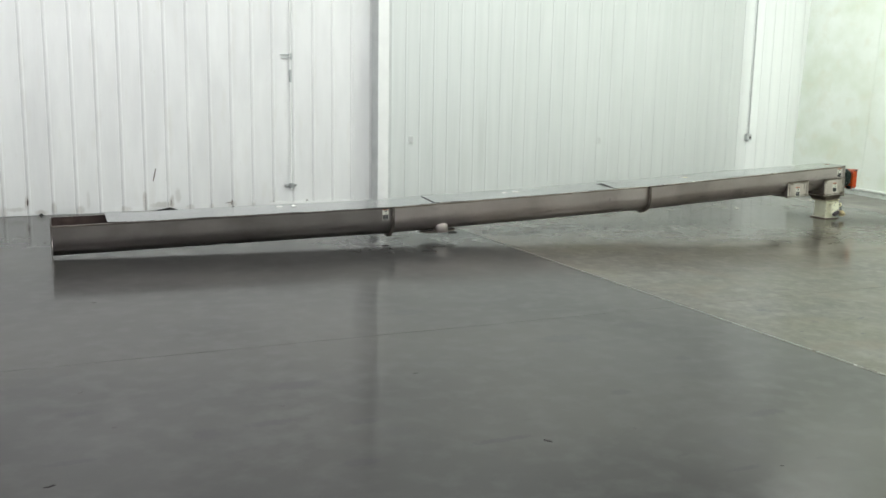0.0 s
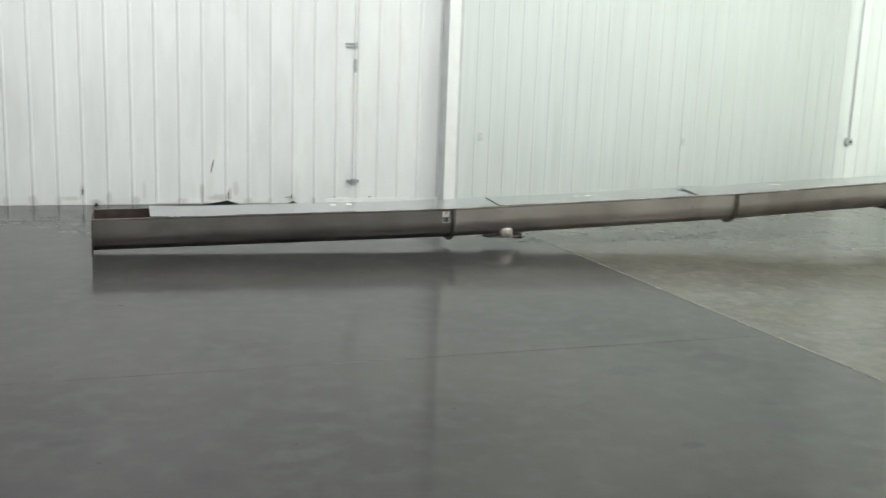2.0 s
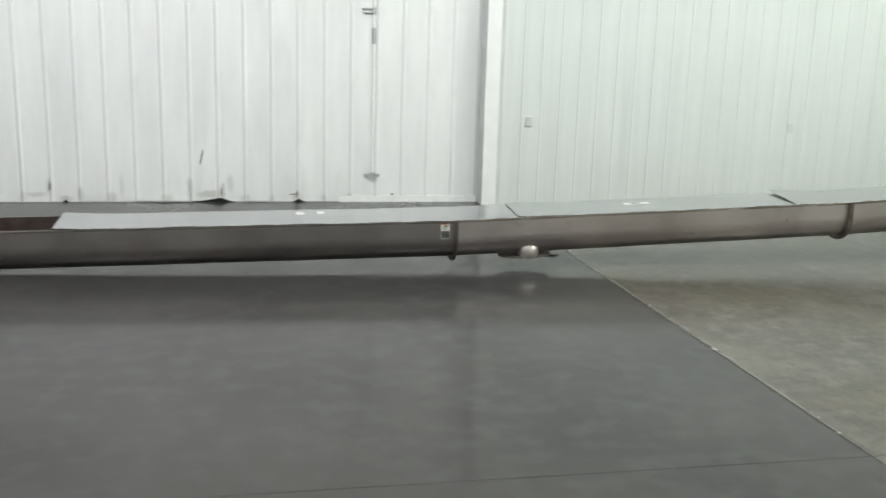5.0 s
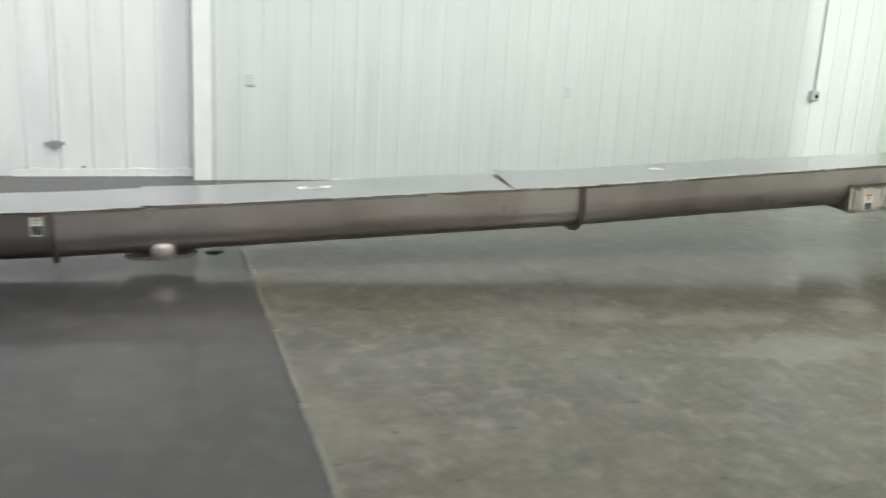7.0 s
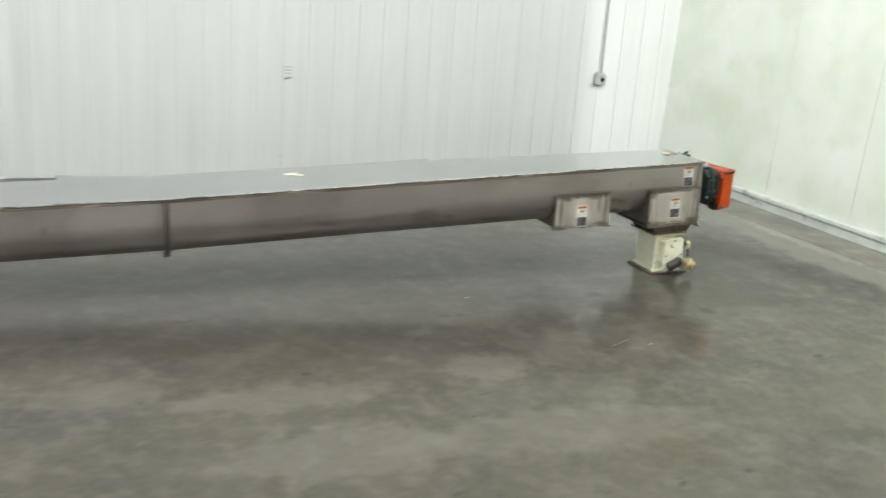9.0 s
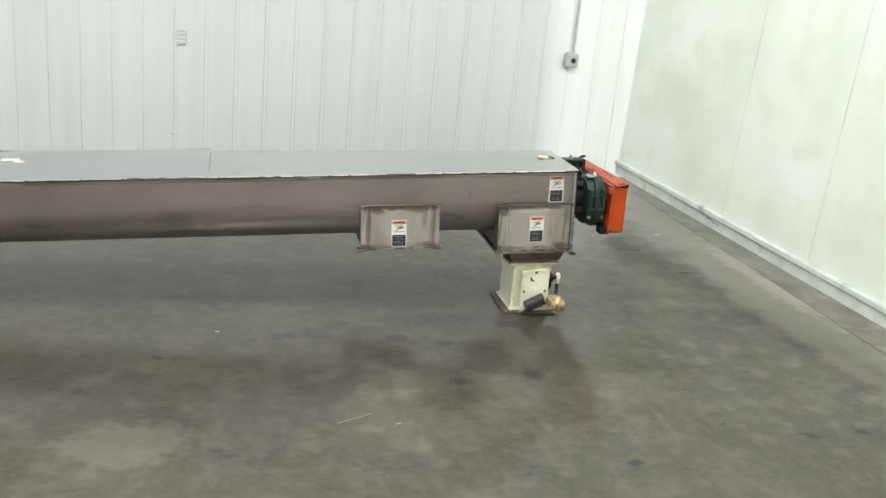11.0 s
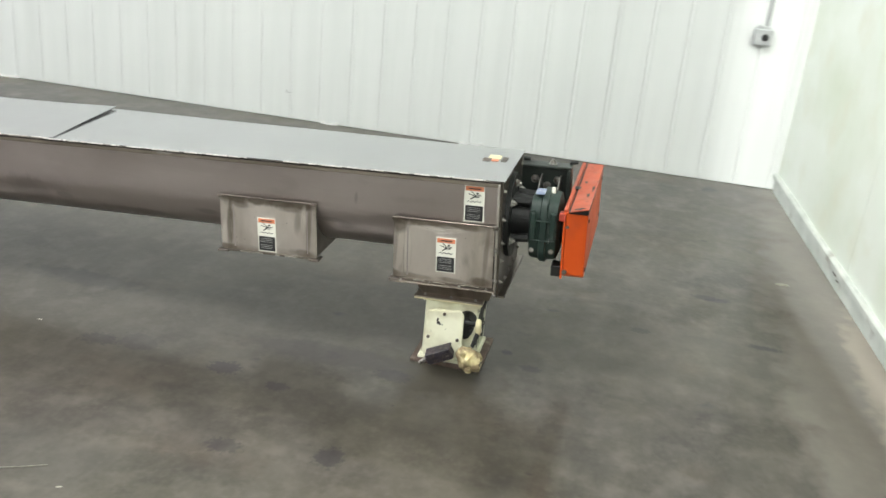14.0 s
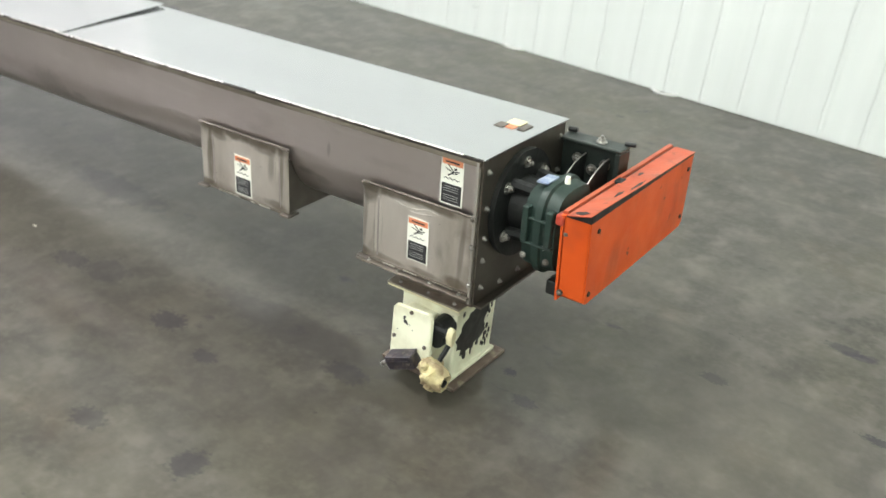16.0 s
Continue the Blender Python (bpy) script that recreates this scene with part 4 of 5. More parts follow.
def chute(x0, x1, z0, z1, right_side):
    """An open-bottomed box under the belly with folded corner strips."""
    front = box(x0, x1, YF, YF + 0.004, z0, z1, 0.0015)
    ob = part("discharge_chute", front, CHUTE, conveyor, "boxy grey steel discharge chute", at=END)
    part("back_panel", box(x0, x1, Y1 + 0.006, Y1 + 0.010, z0, z1, 0.0015), SPOUT, ob)
    # the side panels lie in shade; the dark steel colour stands in for it
    part("side_panel", box(x0 + 0.004, x0 + 0.008, YF + 0.005, Y1 + 0.005, z0, z1 - 0.035, 0.001), GRIME, ob, "side panel, its shade painted in dark")
    if right_side:
        part("side_panel", box(x1 - 0.008, x1 - 0.004, YF + 0.005, Y1 + 0.005, z0, z1 - 0.035, 0.001), GRIME, ob, "side panel, its shade painted in dark")
    for xa, s in ((x0, 1), (x1, -1)):
        if s < 0 and not right_side:
            continue
        rings = []
        for z in (z0 + 0.004, (z0 + z1) / 2, z1 - 0.014, z1 - 0.002):
            bell = 0.007 if z > z1 - 0.01 else 0.0
            rings.append([Vector((xa + s * px - s * bell, YF - py - bell * 0.5, z)) for px, py in
                          ((-0.003, 0.0), (-0.003, 0.002), (0.0, 0.004), (0.012, 0.0035), (0.028, 0.002), (0.034, 0.0))])
        smooth(part("corner_strip", loft(rings), CHUTE, ob, "worn folded corner strip"), 60)
        part("corner_tab", box(xa - 0.016 - (0 if s > 0 else 0.008), xa + 0.024 - (0 if s > 0 else 0.012), YF - 0.016, YF + 0.006, z0 - 0.007, z0 - 0.0005, 0.002), GRIME, ob, "dark bent corner tab")
    for xf in (x0 + 0.045, x1 - 0.030):
        if xf > x1 - 0.04 and not right_side:
            continue
        part("fold", box(xf - 0.0025, xf + 0.0025, YF - 0.0015, YF + 0.002, z0 + 0.012, z1 - 0.03, 0.001), STEEL, ob, "folded rib")
    bead = [(x0 - 0.006 + (x1 - x0 + 0.012) * i / 14, YF - 0.001, z1 + 0.0007 * math.sin(i * 2.3)) for i in range(15)]
    smooth(part("weld", bent(bead, 0.0035, 6), PLATE, ob, "weld bead along the top"), 80)
    part("bottom_lip", box(x0 - 0.014, x1 + (0.012 if right_side else 0.0), YF - 0.005, YF + 0.03, z0 - 0.005, z0, 0.0015), PLATE, ob)
    wear = random.Random(int(-x0 * 100))
    for k in range(7):
        xa = wear.uniform(x0 - 0.010, x1 - 0.06)
        part("worn_edge", box(xa, xa + wear.uniform(0.015, 0.055), YF - 0.0062, YF - 0.0042, z0 - 0.0038 - 0.0001 * k, z0 - 0.0006 + 0.0001 * k, 0.0004), SPOUT, ob, "rubbed bright edge")
    return ob


chute_a = chute(-0.962, -0.620, -0.328, -0.135, True)
warning_label(END @ Matrix.Translation((-0.797, YF - 0.0010, -0.262)))
def scratch(ob, pts, r=0.0006):
    part("scratch", bent([(x, YF - 0.0003, z) for x, z in pts], r, 6), SPOUT, ob, "pale scratch in the sheet")


for pts in (((-0.930, -0.19), (-0.928, -0.24), (-0.931, -0.30)), ((-0.664, -0.17), (-0.668, -0.21), (-0.666, -0.255)),):
    scratch(chute_a, pts)
chute_b = chute(-0.345, -0.012, -0.358, -0.148, False)
warning_label(END @ Matrix.Translation((-0.170, YF - 0.0010, -0.262)))
for pts in (((-0.250, -0.172), (-0.215, -0.180), (-0.175, -0.177), (-0.140, -0.168), (-0.105, -0.173)), ((-0.29, -0.20), (-0.285, -0.25), (-0.289, -0.31)), ((-0.200, -0.190), (-0.165, -0.186), (-0.125, -0.180))):
    scratch(chute_b, pts)
flange = part("outlet_flange", box(-0.358, -0.002, YF - 0.021, Y1 + 0.016, -0.369, -0.3635, 0.002), PLATE, conveyor, "brown-grey outlet flange plate", at=END)
for x, w in ((-0.335, 0.03), (-0.26, 0.055), (-0.17, 0.02), (-0.13, 0.045), (-0.06, 0.06)):
    part("worn_edge", box(x, x + w, YF - 0.0221, YF - 0.0204, -0.3680, -0.3645, 0.0004), OUTLET, flange, "rubbed bright edge")
for x in (-0.32, -0.22, -0.12, -0.03):
    bolt(flange, (x, YF - 0.011, -0.3675), "z")
rings = []
for z, xa, xb, ya, yb in ((-0.372, -0.290, -0.010, 0.010, 0.335), (-0.432, -0.255, -0.030, 0.035, 0.255)):
    rings.append([Vector((xa, ya, z)), Vector((xb, ya, z)), Vector((xb, yb, z)), Vector((xa, yb, z))])
part("hopper", loft(rings), OUTLET, conveyor, "dark tapered hopper above the valve", at=END)

end_plate = part("end_plate", box(0.0, 0.007, Y0 - 0.010, Y1 + 0.010, -0.392, 0.002, 0.0015), PLATE, conveyor, "dull brown-grey steel trough end plate", at=END)
part("edge_strip", box(-0.008, -0.0005, YF - 0.006, YF + 0.030, -0.385, -0.004, 0.001), SPOUT, end_plate, "bright bolted edge strip")
part("bottom_angle", box(0.0075, 0.030, Y0 - 0.008, Y1 + 0.008, -0.392, -0.386, 0.001), PLATE, end_plate)
for z in (-0.035, -0.13, -0.21, -0.27, -0.345):
    bolt(end_plate, (0.007, Y0 + 0.016, z), "x")
    bolt(end_plate, (0.007, Y1 - 0.016, z), "x")
for z in (-0.15, -0.225, -0.33):
    bolt(end_plate, (-0.004, YF - 0.006, z), "-y")
for y in (0.10, 0.19, 0.28):
    bolt(end_plate, (0.007, y, -0.365), "x")

# bearing disc and gear reducer, about the shaft line
SY, SZ = 0.160, -0.158
disc = part("bearing_disc", rod((0.007, SY, SZ), (0.022, SY, SZ), 0.142, seg=40, steps=((0.8, 0.142),)), BLACK, conveyor, "black round bearing flange", at=END)
smooth(disc, 30)
for dy, dz in ((-0.088, 0.066), (-0.088, -0.064), (0.088, 0.066), (0.088, -0.064), (0.0, 0.11)):
    bolt(disc, (0.022, SY + dy, SZ + dz), "x", True)
neck = rod((0.022, SY, SZ), (0.085, SY, SZ), 0.075, 0.068, seg=24)
for a in range(4):
    c, s = math.cos(a * math.pi / 2 + 0.7), math.sin(a * math.pi / 2 + 0.7)
    rod((0.022, SY + 0.09 * c, SZ + 0.09 * s), (0.08, SY + 0.085 * c, SZ + 0.085 * s), 0.016, seg=8, bm=neck)
smooth(part("neck", neck, BLACK, disc, "black drive neck with four struts"), 40)


RY, RZ = 0.136, -0.172


def oval(x, ry, rz, n=28, dy=0.0, dz=0.0, power=0.75):
    out = []
    for i in range(n):
        a = 2 * math.pi * i / n
        c, s = math.cos(a), math.sin(a)
        out.append(Vector((x, RY + dy + ry * math.copysign(abs(c) ** power, c), RZ + dz + rz * math.copysign(abs(s) ** power, s))))
    return out


housing = loft([oval(0.084, 0.070, 0.085), oval(0.090, 0.090, 0.106, power=0.6), oval(0.120, 0.094, 0.111, power=0.6), oval(0.124, 0.102, 0.118, power=0.6), oval(0.142, 0.102, 0.118, power=0.6),
                oval(0.146, 0.094, 0.111, power=0.6), oval(0.176, 0.090, 0.106, power=0.6), oval(0.186, 0.068, 0.082)])
reducer = smooth(part("gear_reducer", housing, GREENP, conveyor, "dark green cast gear reducer housing", at=END), 35)
part("foot_rib", box(0.092, 0.176, RY - 0.102, RY - 0.056, RZ - 0.030, RZ - 0.022, 0.003), GREENP, reducer)
part("foot_rib", box(0.092, 0.176, RY - 0.102, RY - 0.056, RZ + 0.036, RZ + 0.044, 0.003), GREENP, reducer)
for x in (0.100, 0.164):
    part("boss", box(x - 0.009, x + 0.009, RY - 0.105, RY - 0.080, RZ - 0.022, RZ + 0.07, 0.004), GREENP, reducer)
    bolt(reducer, (x, RY - 0.095, RZ - 0.062), "-y")
smooth(part("breather", rod((0.150, RY, RZ + 0.110), (0.150, RY, RZ + 0.128), 0.008, 0.006, seg=10), PAPER, reducer, "small cream breather plug"))
part("tag", box(0.098, 0.128, RY - 0.06, RY + 0.0, RZ + 0.117, RZ + 0.1215, 0.001), mat("blue_tag", (0.08, 0.12, 0.25), (0.30, 0.34, 0.42), scale=60, bump=0), reducer, "scratched blue name tag")
smooth(part("seal_ring", rod((0.184, RY, RZ), (0.199, RY, RZ), 0.062, 0.056, seg=24), BLACK, reducer, "black input seal"), 40)
part("lug", box(0.184, 0.206, RY - 0.112, RY - 0.080, RZ + 0.050, RZ + 0.078, 0.005), REDP, reducer, "small dark red lug")
part("lower_lug", box(0.166, 0.199, RY - 0.085, RY - 0.030, RZ - 0.150, RZ - 0.112, 0.004), BLACK, reducer, "black lower bracket")

figure = bpy.data.curves.new("figure", "FONT")
figure.body, figure.size, figure.extrude = "7", 0.020, 0.0005
shape = bpy.data.objects.new("figure", figure)
me = bpy.data.meshes.new_from_object(shape)
bpy.data.objects.remove(shape)
me.materials.append(TEXTG)
placed("figure", me, reducer, "grey painted figure seven", at=Matrix.Translation((0.151, RY - 0.0955, RZ - 0.034)) @ pose(0, 0, 0, 90, 0, 0))

# bracket that carried the drive, with two curved gussets
mount = part("drive_bracket", [(box(0.008, 0.176, 0.372, 0.388, -0.300, -0.042, 0.003), DRIVE), (box(0.008, 0.184, 0.350, 0.412, -0.042, -0.032, 0.003), DRIVE),
                               (box(0.170, 0.184, 0.350, 0.412, -0.300, -0.043, 0.002), DRIVE)], None, conveyor, "near-black green steel drive bracket", at=END)
bolt(mount, (0.115, 0.380, -0.032), "z", True)
for x, z in ((0.056, -0.088), (0.136, -0.088), (0.100, -0.110)):
    bolt(mount, (x, 0.372, z), "-y", True)
smooth(part("jack_screw", rod((0.172, 0.400, -0.028), (0.200, 0.406, -0.026), 0.006, seg=10), BLACK, mount, "black jack screw"))
smooth(part("jack_screw", rod((0.008, 0.398, -0.024), (0.032, 0.402, -0.024), 0.007, seg=10), BLACK, mount, "black jack screw"))
for x in (0.082, 0.148):
    curve = [(x, 0.365 - 0.155 * f, -0.066 - 0.075 * f ** 2.2) for f in (0, 0.2, 0.4, 0.6, 0.8, 1.0)]
    plate = loft([[Vector((px - 0.002, py, pz)), Vector((px + 0.002, py, pz)), Vector((px + 0.002, py, -0.21)), Vector((px - 0.002, py, -0.21))] for px, py, pz in curve])
    g = part("gusset", plate, BLACK, mount, "black curved gusset with a bare edge")
    smooth(part("edge", bent(curve, 0.0022, 6), BOLT, g))

# orange belt guard, across the shaft; its top falls away towards the back
GX0, GX1, GY0, GY1, GZ0, GZ1 = 0.206, 0.275, 0.045, 0.648, -0.318, -0.090


def gz(y):
    return GZ1 - 0.004 * (y - GY0) / (GY1 - GY0)


outline = [(GY0 + 0.012, GZ0), (GY1 - 0.022, GZ0 + 0.004), (GY1 - 0.005, GZ0 + 0.018), (GY1, gz(GY1)), (GY0 - 0.018, gz(GY0)), (GY0 - 0.004, GZ0 + 0.012)]
bm = loft([[Vector((x, y, z)) for y, z in outline] for x in (GX0, GX1)])
bmesh.ops.bevel(bm, geom=bm.edges[:], offset=0.003, segments=2, affect="EDGES")
guard = part("belt_guard", bm, ORANGE, conveyor, "worn bright orange sheet-metal belt guard", at=END)
part("back_plate", loft([[Vector((x, y, z)) for y, z in [(GY0 - 0.006, GZ0 - 0.004), (GY1 + 0.004, GZ0 + 0.004), (GY1 + 0.006, gz(GY1) - 0.004), (GY0 - 0.020, gz(GY0) - 0.003)]] for x in (GX0 - 0.007, GX0 - 0.001)]), ORANGE, guard)
lid = [(GX0 + 0.013, 0.0045), (GX1 + 0.0025, 0.0045), (GX1 + 0.0025, 0.0020), (GX0 + 0.013, 0.0020)]


def sprung(y):
    """How far the lid's outer edge has lifted."""
    return max(0.0, 0.016 - 0.030 * (y - GY0 + 0.034))


rows = [GY0 - 0.032, GY0 + 0.05, GY0 + 0.15, GY0 + 0.3, GY1 - 0.004]
part("lid", loft([[Vector((x, y, gz(y) + z + sprung(y) * (x - GX0) / (GX1 - GX0))) for x, z in lid] for y in rows]), FADED, guard, "faded orange lid sheet, slightly sprung")
# an added black strip gives the dark of the gap under the lid
part("lid_gap_shade", loft([[Vector((GX0 + 0.0065, y, gz(y) - 0.003)), Vector((GX1 + 0.0014, y, gz(y) - 0.003)), Vector((GX1 + 0.0014, y, gz(y) + 0.001 + sprung(y))), Vector((GX0 + 0.0065, y, gz(y) + 0.0015))]
                           for y in (GY0 - 0.020, GY0 + 0.05, GY0 + 0.15, GY0 + 0.3, GY1 - 0.01)]), BLACK, guard, "dark gap under the lid, its shade put in as a black strip")
part("ridge", loft([[Vector((x, y, gz(y) + z)) for x, z in ((GX0 - 0.010, -0.006), (GX0 + 0.007, -0.006), (GX0 + 0.003, 0.006), (GX0 - 0.008, 0.006))] for y in (GY0 - 0.008, GY1 + 0.002)]), FADED, guard, "faded orange raised back ridge")
for y, xx, w, d in ((GY0 - 0.012, 0.040, 0.020, 0.014), (GY0 + 0.155, 0.052, 0.006, 0.030), (GY0 + 0.33, 0.030, 0.006, 0.018), (GY0 + 0.24, 0.062, 0.005, 0.05)):
    edge = [(GX0 + xx + w * math.cos(a) * (0.8 + 0.2 * math.sin(3 * a)), y + d * math.sin(a) * (0.8 + 0.2 * math.cos(5 * a))) for a in [2 * math.pi * q / 14 for q in range(14)]]
    part("smudge", loft([[Vector((px, py, gz(py) + 0.0046 + sprung(py) * (px - GX0) / (GX1 - GX0) + e)) for px, py in edge] for e in (-0.002, 0.0005)]), BLACK, guard, "black greasy smudge")
# the ridge's hole is a black block that paints its dark inside
part("notch", box(GX0 - 0.002, GX0 + 0.020, GY0 + 0.235, GY0 + 0.272, gz(GY0 + 0.25) - 0.002, gz(GY0 + 0.25) + 0.0072, 0.002), BLACK, guard, "slot in the ridge, its dark inside put in as a black block")
for y, z in ((GY0 + 0.018, GZ0 + 0.028), (GY0 + 0.028, GZ1 - 0.036), (GY1 - 0.030, GZ0 + 0.042), (GY1 - 0.028, gz(GY1) - 0.040)):
    smooth(part("screw", rod((GX1 - 0.001, y, z), (GX1 + 0.003, y, z), 0.008, 0.006, seg=10), BLACK, guard, "dark screw head"))
for z in (GZ0 + 0.022, GZ1 - 0.05):
    bolt(guard, (GX0 + 0.007, GY0 - 0.010, z), "-y")

# ---- the cream valve that the drive end stands on ----
VX0, VX1, VY0, VY1 = -0.250, -0.004, -0.002, 0.262
valve = part("rotary_valve", box(VX0 + 0.032, VX1 - 0.034, VY0 + 0.028, VY1 - 0.034, 0.012, 0.240, 0.006), CREAM, conveyor, "chipped cream painted valve body standing on the floor")
part("base_flange", box(VX0, VX1, VY0, VY1, 0.0, 0.010, 0.002), RUST, valve, "rusty brown base flange")
CAP = Matrix.Translation((0, 0, 0.247)) @ pose(0, 0, 0, 0, -2.4, 0)
part("top_flange", box(-0.254, -0.020, 0.000, 0.268, 0.0, 0.006, 0.002), TAN, valve, "cream top flange", at=CAP)
part("gasket", box(-0.255, -0.019, -0.001, 0.269, 0.0065, 0.012, 0.002), OUTLET, valve, "brown stained flange above it", at=CAP)
for x in (-0.22, -0.13, -0.045):
    placed("bolt", HEX, valve, at=CAP @ Matrix.Translation((x, 0.016, 0.009)))
    placed("bolt", HEX, valve, at=Matrix.Translation((x, VY0 + 0.018, 0.010)))
for z in (0.012, 0.226):
    part("collar", box(VX0 + 0.022, VX1 - 0.024, VY0 + (0.012 if z < 0.1 else 0.022), VY1 - 0.024, z, z + 0.012, 0.003), CREAM, valve)
part("plate_spacer", box(-0.184, -0.090, -0.031, VY0 + 0.030, 0.075, 0.205, 0.008), CREAM, valve)
prof = [(-0.196, 0.052), (-0.078, 0.058), (-0.066, 0.072), (-0.070, 0.222), (-0.082, 0.236), (-0.186, 0.224), (-0.196, 0.212)]
bm = loft([[Vector((x, y, z)) for x, z in prof] for y in (-0.044, -0.031)])
bmesh.ops.bevel(bm, geom=bm.edges[:], offset=0.0025, segments=2, affect="EDGES")
plate = part("front_plate", bm, CREAM, valve, "cream rounded front cover plate")
for x, z in ((-0.135, 0.219), (-0.184, 0.126), (-0.084, 0.132), (-0.136, 0.070)):
    smooth(part("screw", rod((x, -0.043, z), (x, -0.049, z), 0.0062, 0.005, seg=8), GRIME, plate, "dark screw"))
for x, z, r in ((-0.156, 0.196, 0.0045), (-0.153, 0.183, 0.0065), (-0.147, 0.179, 0.004), (-0.139, 0.178, 0.0022), (-0.128, 0.165, 0.0015), (-0.176, 0.150, 0.0015), (-0.158, 0.190, 0.003)):
    part("paint_chip", rod((x, -0.0435, z), (x, -0.0448 - r * 0.02, z), r, r * 0.9, seg=7), CHIPS, plate, "dark chip in the paint")
boss = rod((-0.066, VY0 + 0.030, 0.184), (-0.066, -0.022, 0.184), 0.030, 0.026, seg=18)
rod((-0.070, VY0 + 0.030, 0.150), (-0.068, -0.020, 0.150), 0.027, 0.022, seg=18, bm=boss)
part("recess", boss, BLACK, valve, "black bearing boss behind the plate")
smooth(part("shaft", rod((-0.095, -0.018, 0.188), (-0.026, -0.020, 0.190), 0.010, seg=10), BLACK, valve, "black shaft"))
oblong = [(0.013 * math.cos(a) * (1.0 if math.sin(a) > 0 else 0.8), 0.030 * math.sin(a)) for a in [2 * math.pi * k / 20 for k in range(20)]]
smooth(part("hub", loft([[Vector((x, -0.021 + k * y, 0.182 + k * z)) for y, z in oblong] for x, k in ((-0.030, 0.85), (-0.027, 1.0), (-0.017, 1.0), (-0.012, 0.8))]), TAN, valve, "cream oblong hub lever"), 40)
smooth(part("crank", bent([(-0.022, -0.026, 0.160), (-0.026, -0.036, 0.140), (-0.031, -0.048, 0.118)], 0.0070, 8), BLACK, valve, "short black crank arm"))
# torn foam: a lumpy hollow sleeve with ragged lips
rnd = random.Random(5)
rings = []
outer = (0.016, 0.028, 0.035, 0.037, 0.037, 0.035, 0.032, 0.026)
for i, rr in enumerate(outer):
    f = i / 7
    c = Vector((-0.076 + 0.078 * f, -0.060 - 0.006 * f, 0.086 - 0.014 * f))
    rings.append([c + Vector((0.3 * rr * math.sin(2 * a + i), rr * math.cos(a) * rnd.uniform(0.80, 1.14), rr * math.sin(a) * rnd.uniform(0.80, 1.14))) for a in [2 * math.pi * k / 14 for k in range(14)]])
c = Vector((0.002, -0.066, 0.072))
for rr, back in ((0.020, 0.004), (0.014, -0.020)):
    rings.append([c + Vector((back + rnd.uniform(-0.003, 0.003), rr * math.cos(a) * rnd.uniform(0.8, 1.15), rr * math.sin(a) * rnd.uniform(0.8, 1.15))) for a in [2 * math.pi * k / 14 for k in range(14)]])
wrap = smooth(part("wrap", loft(rings), WRAP, valve, "torn yellow foam wrap"), 50)
# a black plug paints the dark inside the foam's opening
part("wrap_hole", rod((-0.024, -0.066, 0.073), (0.006, -0.067, 0.070), 0.012, 0.010, seg=10), BLACK, wrap, "opening in the foam, its dark put in as a black plug")
for k in range(7):
    a = 2.2 + k * 0.75
    x = -0.057 + 0.038 * rnd.random()
    p = Vector((x, -0.063 + 0.033 * math.cos(a), 0.080 + 0.033 * math.sin(a)))
    q = p + Vector((rnd.uniform(-0.02, 0.02), 0.012 * math.cos(a), 0.012 * math.sin(a)))
    part("shred", rod(p, q, 0.011, 0.004, seg=6, steps=((0.5, 0.013),)), WRAP, wrap, "torn foam shred")
arm = part("handle", [(box(-0.050, 0.044, -0.020, 0.022, -0.024, 0.013, 0.007), HANDLE), (rod((-0.052, 0, -0.006), (-0.082, -0.004, -0.012), 0.009, 0.006, seg=10), BOLT)], None, valve,
           "dark violet handle block with a bright metal tip", at=Matrix.Translation((-0.134, -0.066, 0.082)) @ pose(0, 0, 0, 14, -27, 0))
part("pad", box(-0.046, 0.048, -0.020, 0.021, 0.0125, 0.020, 0.004), HANDLE, arm)
smooth(part("pin", rod((0.03, -0.02, 0.0), (0.03, 0.05, -0.002), 0.008, seg=8), GRIME, arm))
# bare patch worn into the paint of the side that faces the drive
rnd = random.Random(11)
bm = bmesh.new()
spots = [(0.075, 0.120, 0.040, 0.036), (0.110, 0.130, 0.042, 0.050), (0.140, 0.152, 0.034, 0.052), (0.160, 0.180, 0.028, 0.044), (0.125, 0.165, 0.040, 0.044), (0.090, 0.150, 0.034, 0.036), (0.100, 0.098, 0.042, 0.026), (0.150, 0.115, 0.034, 0.030)]
spots += [(rnd.uniform(0.055, 0.205), rnd.choice((rnd.uniform(0.052, 0.085), rnd.uniform(0.18, 0.225))), rnd.uniform(0.003, 0.007), rnd.uniform(0.005, 0.014)) for _ in range(20)]
spots += [(rnd.uniform(0.175, 0.205), rnd.uniform(0.08, 0.21), rnd.uniform(0.003, 0.006), rnd.uniform(0.006, 0.014)) for _ in range(10)]
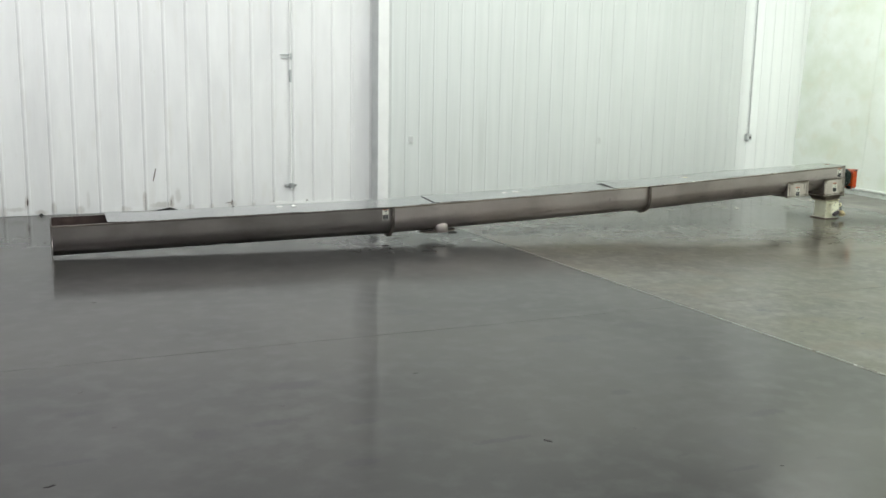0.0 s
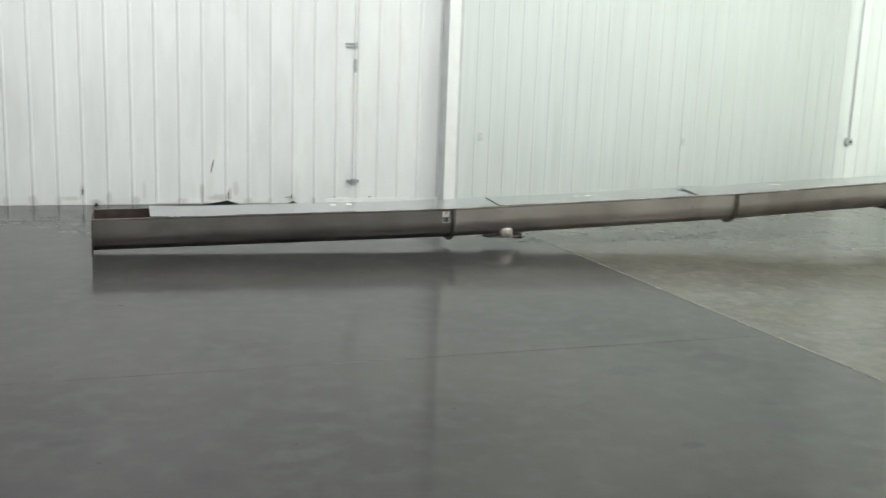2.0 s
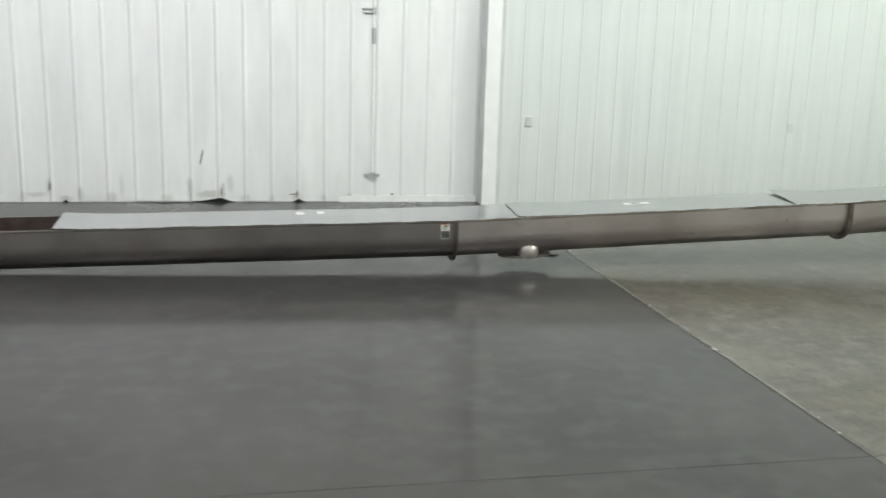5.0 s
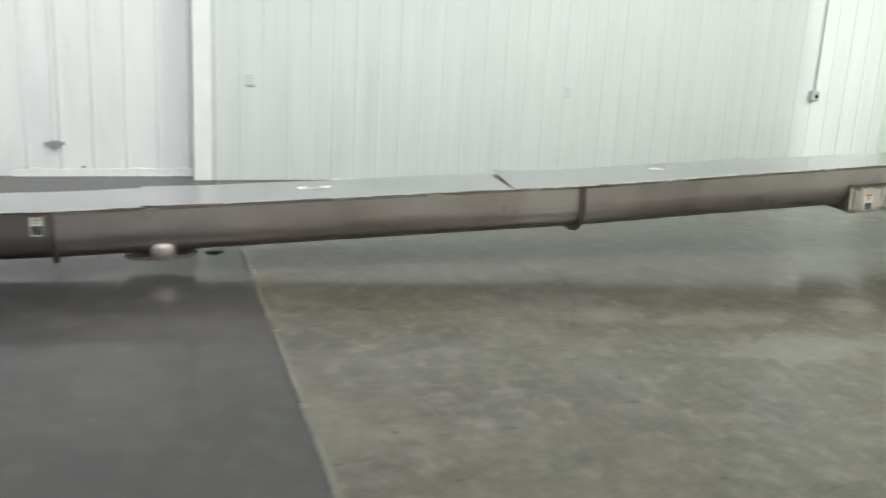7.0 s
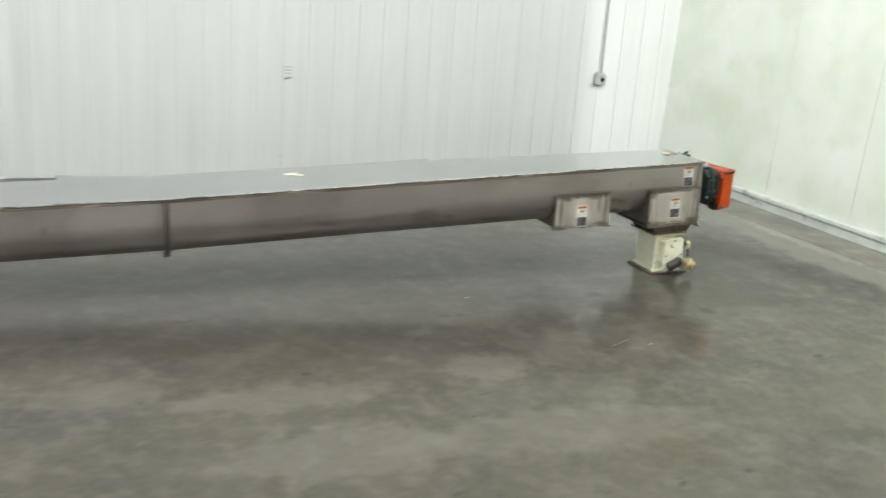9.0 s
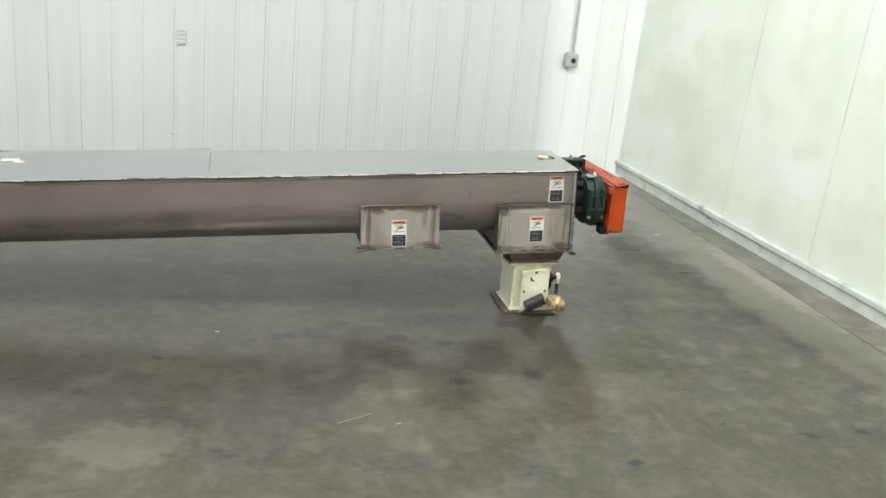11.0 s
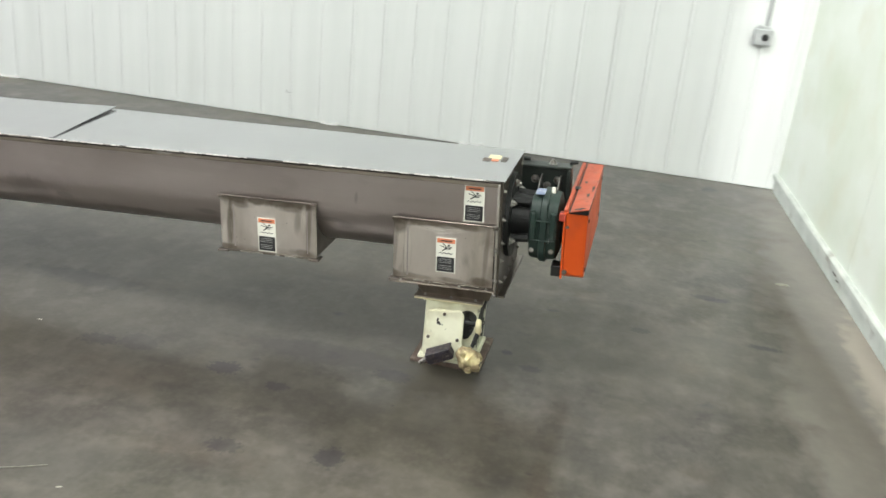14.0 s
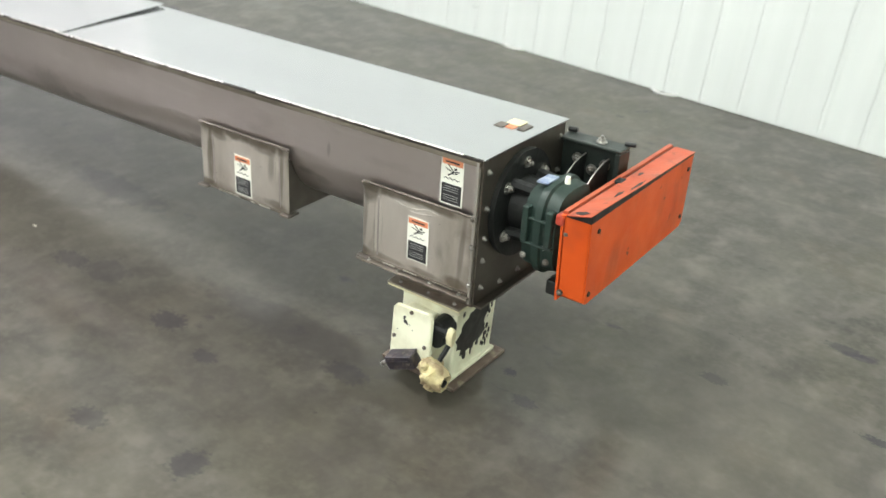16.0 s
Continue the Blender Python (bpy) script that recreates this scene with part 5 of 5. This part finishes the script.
for k, (cy, cz, ry, rz) in enumerate(spots):
    edge = [(cy + ry * rnd.uniform(0.78, 1.15) * math.cos(a), cz + rz * rnd.uniform(0.78, 1.15) * math.sin(a)) for a in [2 * math.pi * q / 16 for q in range(16)]]
    loft([[Vector((x, y, z)) for y, z in edge] for x in (VX1 - 0.0346, VX1 - 0.0334 + 0.00006 * k)], bm=bm)
part("bare_patch", bm, CHIPS, valve, "dark bare patch in the cream paint")

# ---- loose bits on the floor ----
def flake(x, y, size, m, label, turn):
    rnd = random.Random(int(abs(x * 977 + y * 131)))
    base = [(size * rnd.uniform(0.6, 1.1) * math.cos(a), 0.45 * size * rnd.uniform(0.6, 1.1) * math.sin(a)) for a in [2 * math.pi * k / 9 for k in range(9)]]
    ob = part("floor_debris", loft([[Vector((px, py, 0)) for px, py in base], [Vector((px * 0.7, py * 0.7, size * 0.12)) for px, py in base]]), m, None,
              at=Matrix.Translation((x, y, 0.0)) @ pose(0, 0, 0, 0, 0, turn))
    return tagged(ob, label, "debris", group="loose bits on the floor")


for x, y, s, turn in ((-7.728, -4.232, 0.018, 10), (-9.497, -3.918, 0.022, 60), (-8.565, -4.504, 0.015, 0), (-7.544, -5.406, 0.03, 120), (-6.725, -6.034, 0.018, 20), (-7.067, -5.42, 0.016, 70),
                      (-9.673, -5.103, 0.028, 15), (-9.299, -1.811, 0.022, 0), (-9.377, -4.513, 0.012, 0), (-8.708, -5.303, 0.012, 40), (-5.36, 0.46, 0.08, 5)):
    flake(x, y, s, SPECK, "small dark crumb on the concrete floor", turn)
for x, y, s, turn in ((1.128, 1.338, 0.035, 5), (-1.541, -0.223, 0.012, 0), (-0.917, -1.024, 0.010, 20)):
    flake(x, y, s, CHALK, "small pale scrap on the concrete floor", turn)
straw = smooth(part("straw", bent([(-1.13, -1.02, 0.003), (-1.06, -0.99, 0.005), (-1.00, -0.955, 0.003)], 0.0012, 6), CHALK, None))
tagged(straw, "thin pale straw lying on the concrete floor", "debris", group="loose bits on the floor")
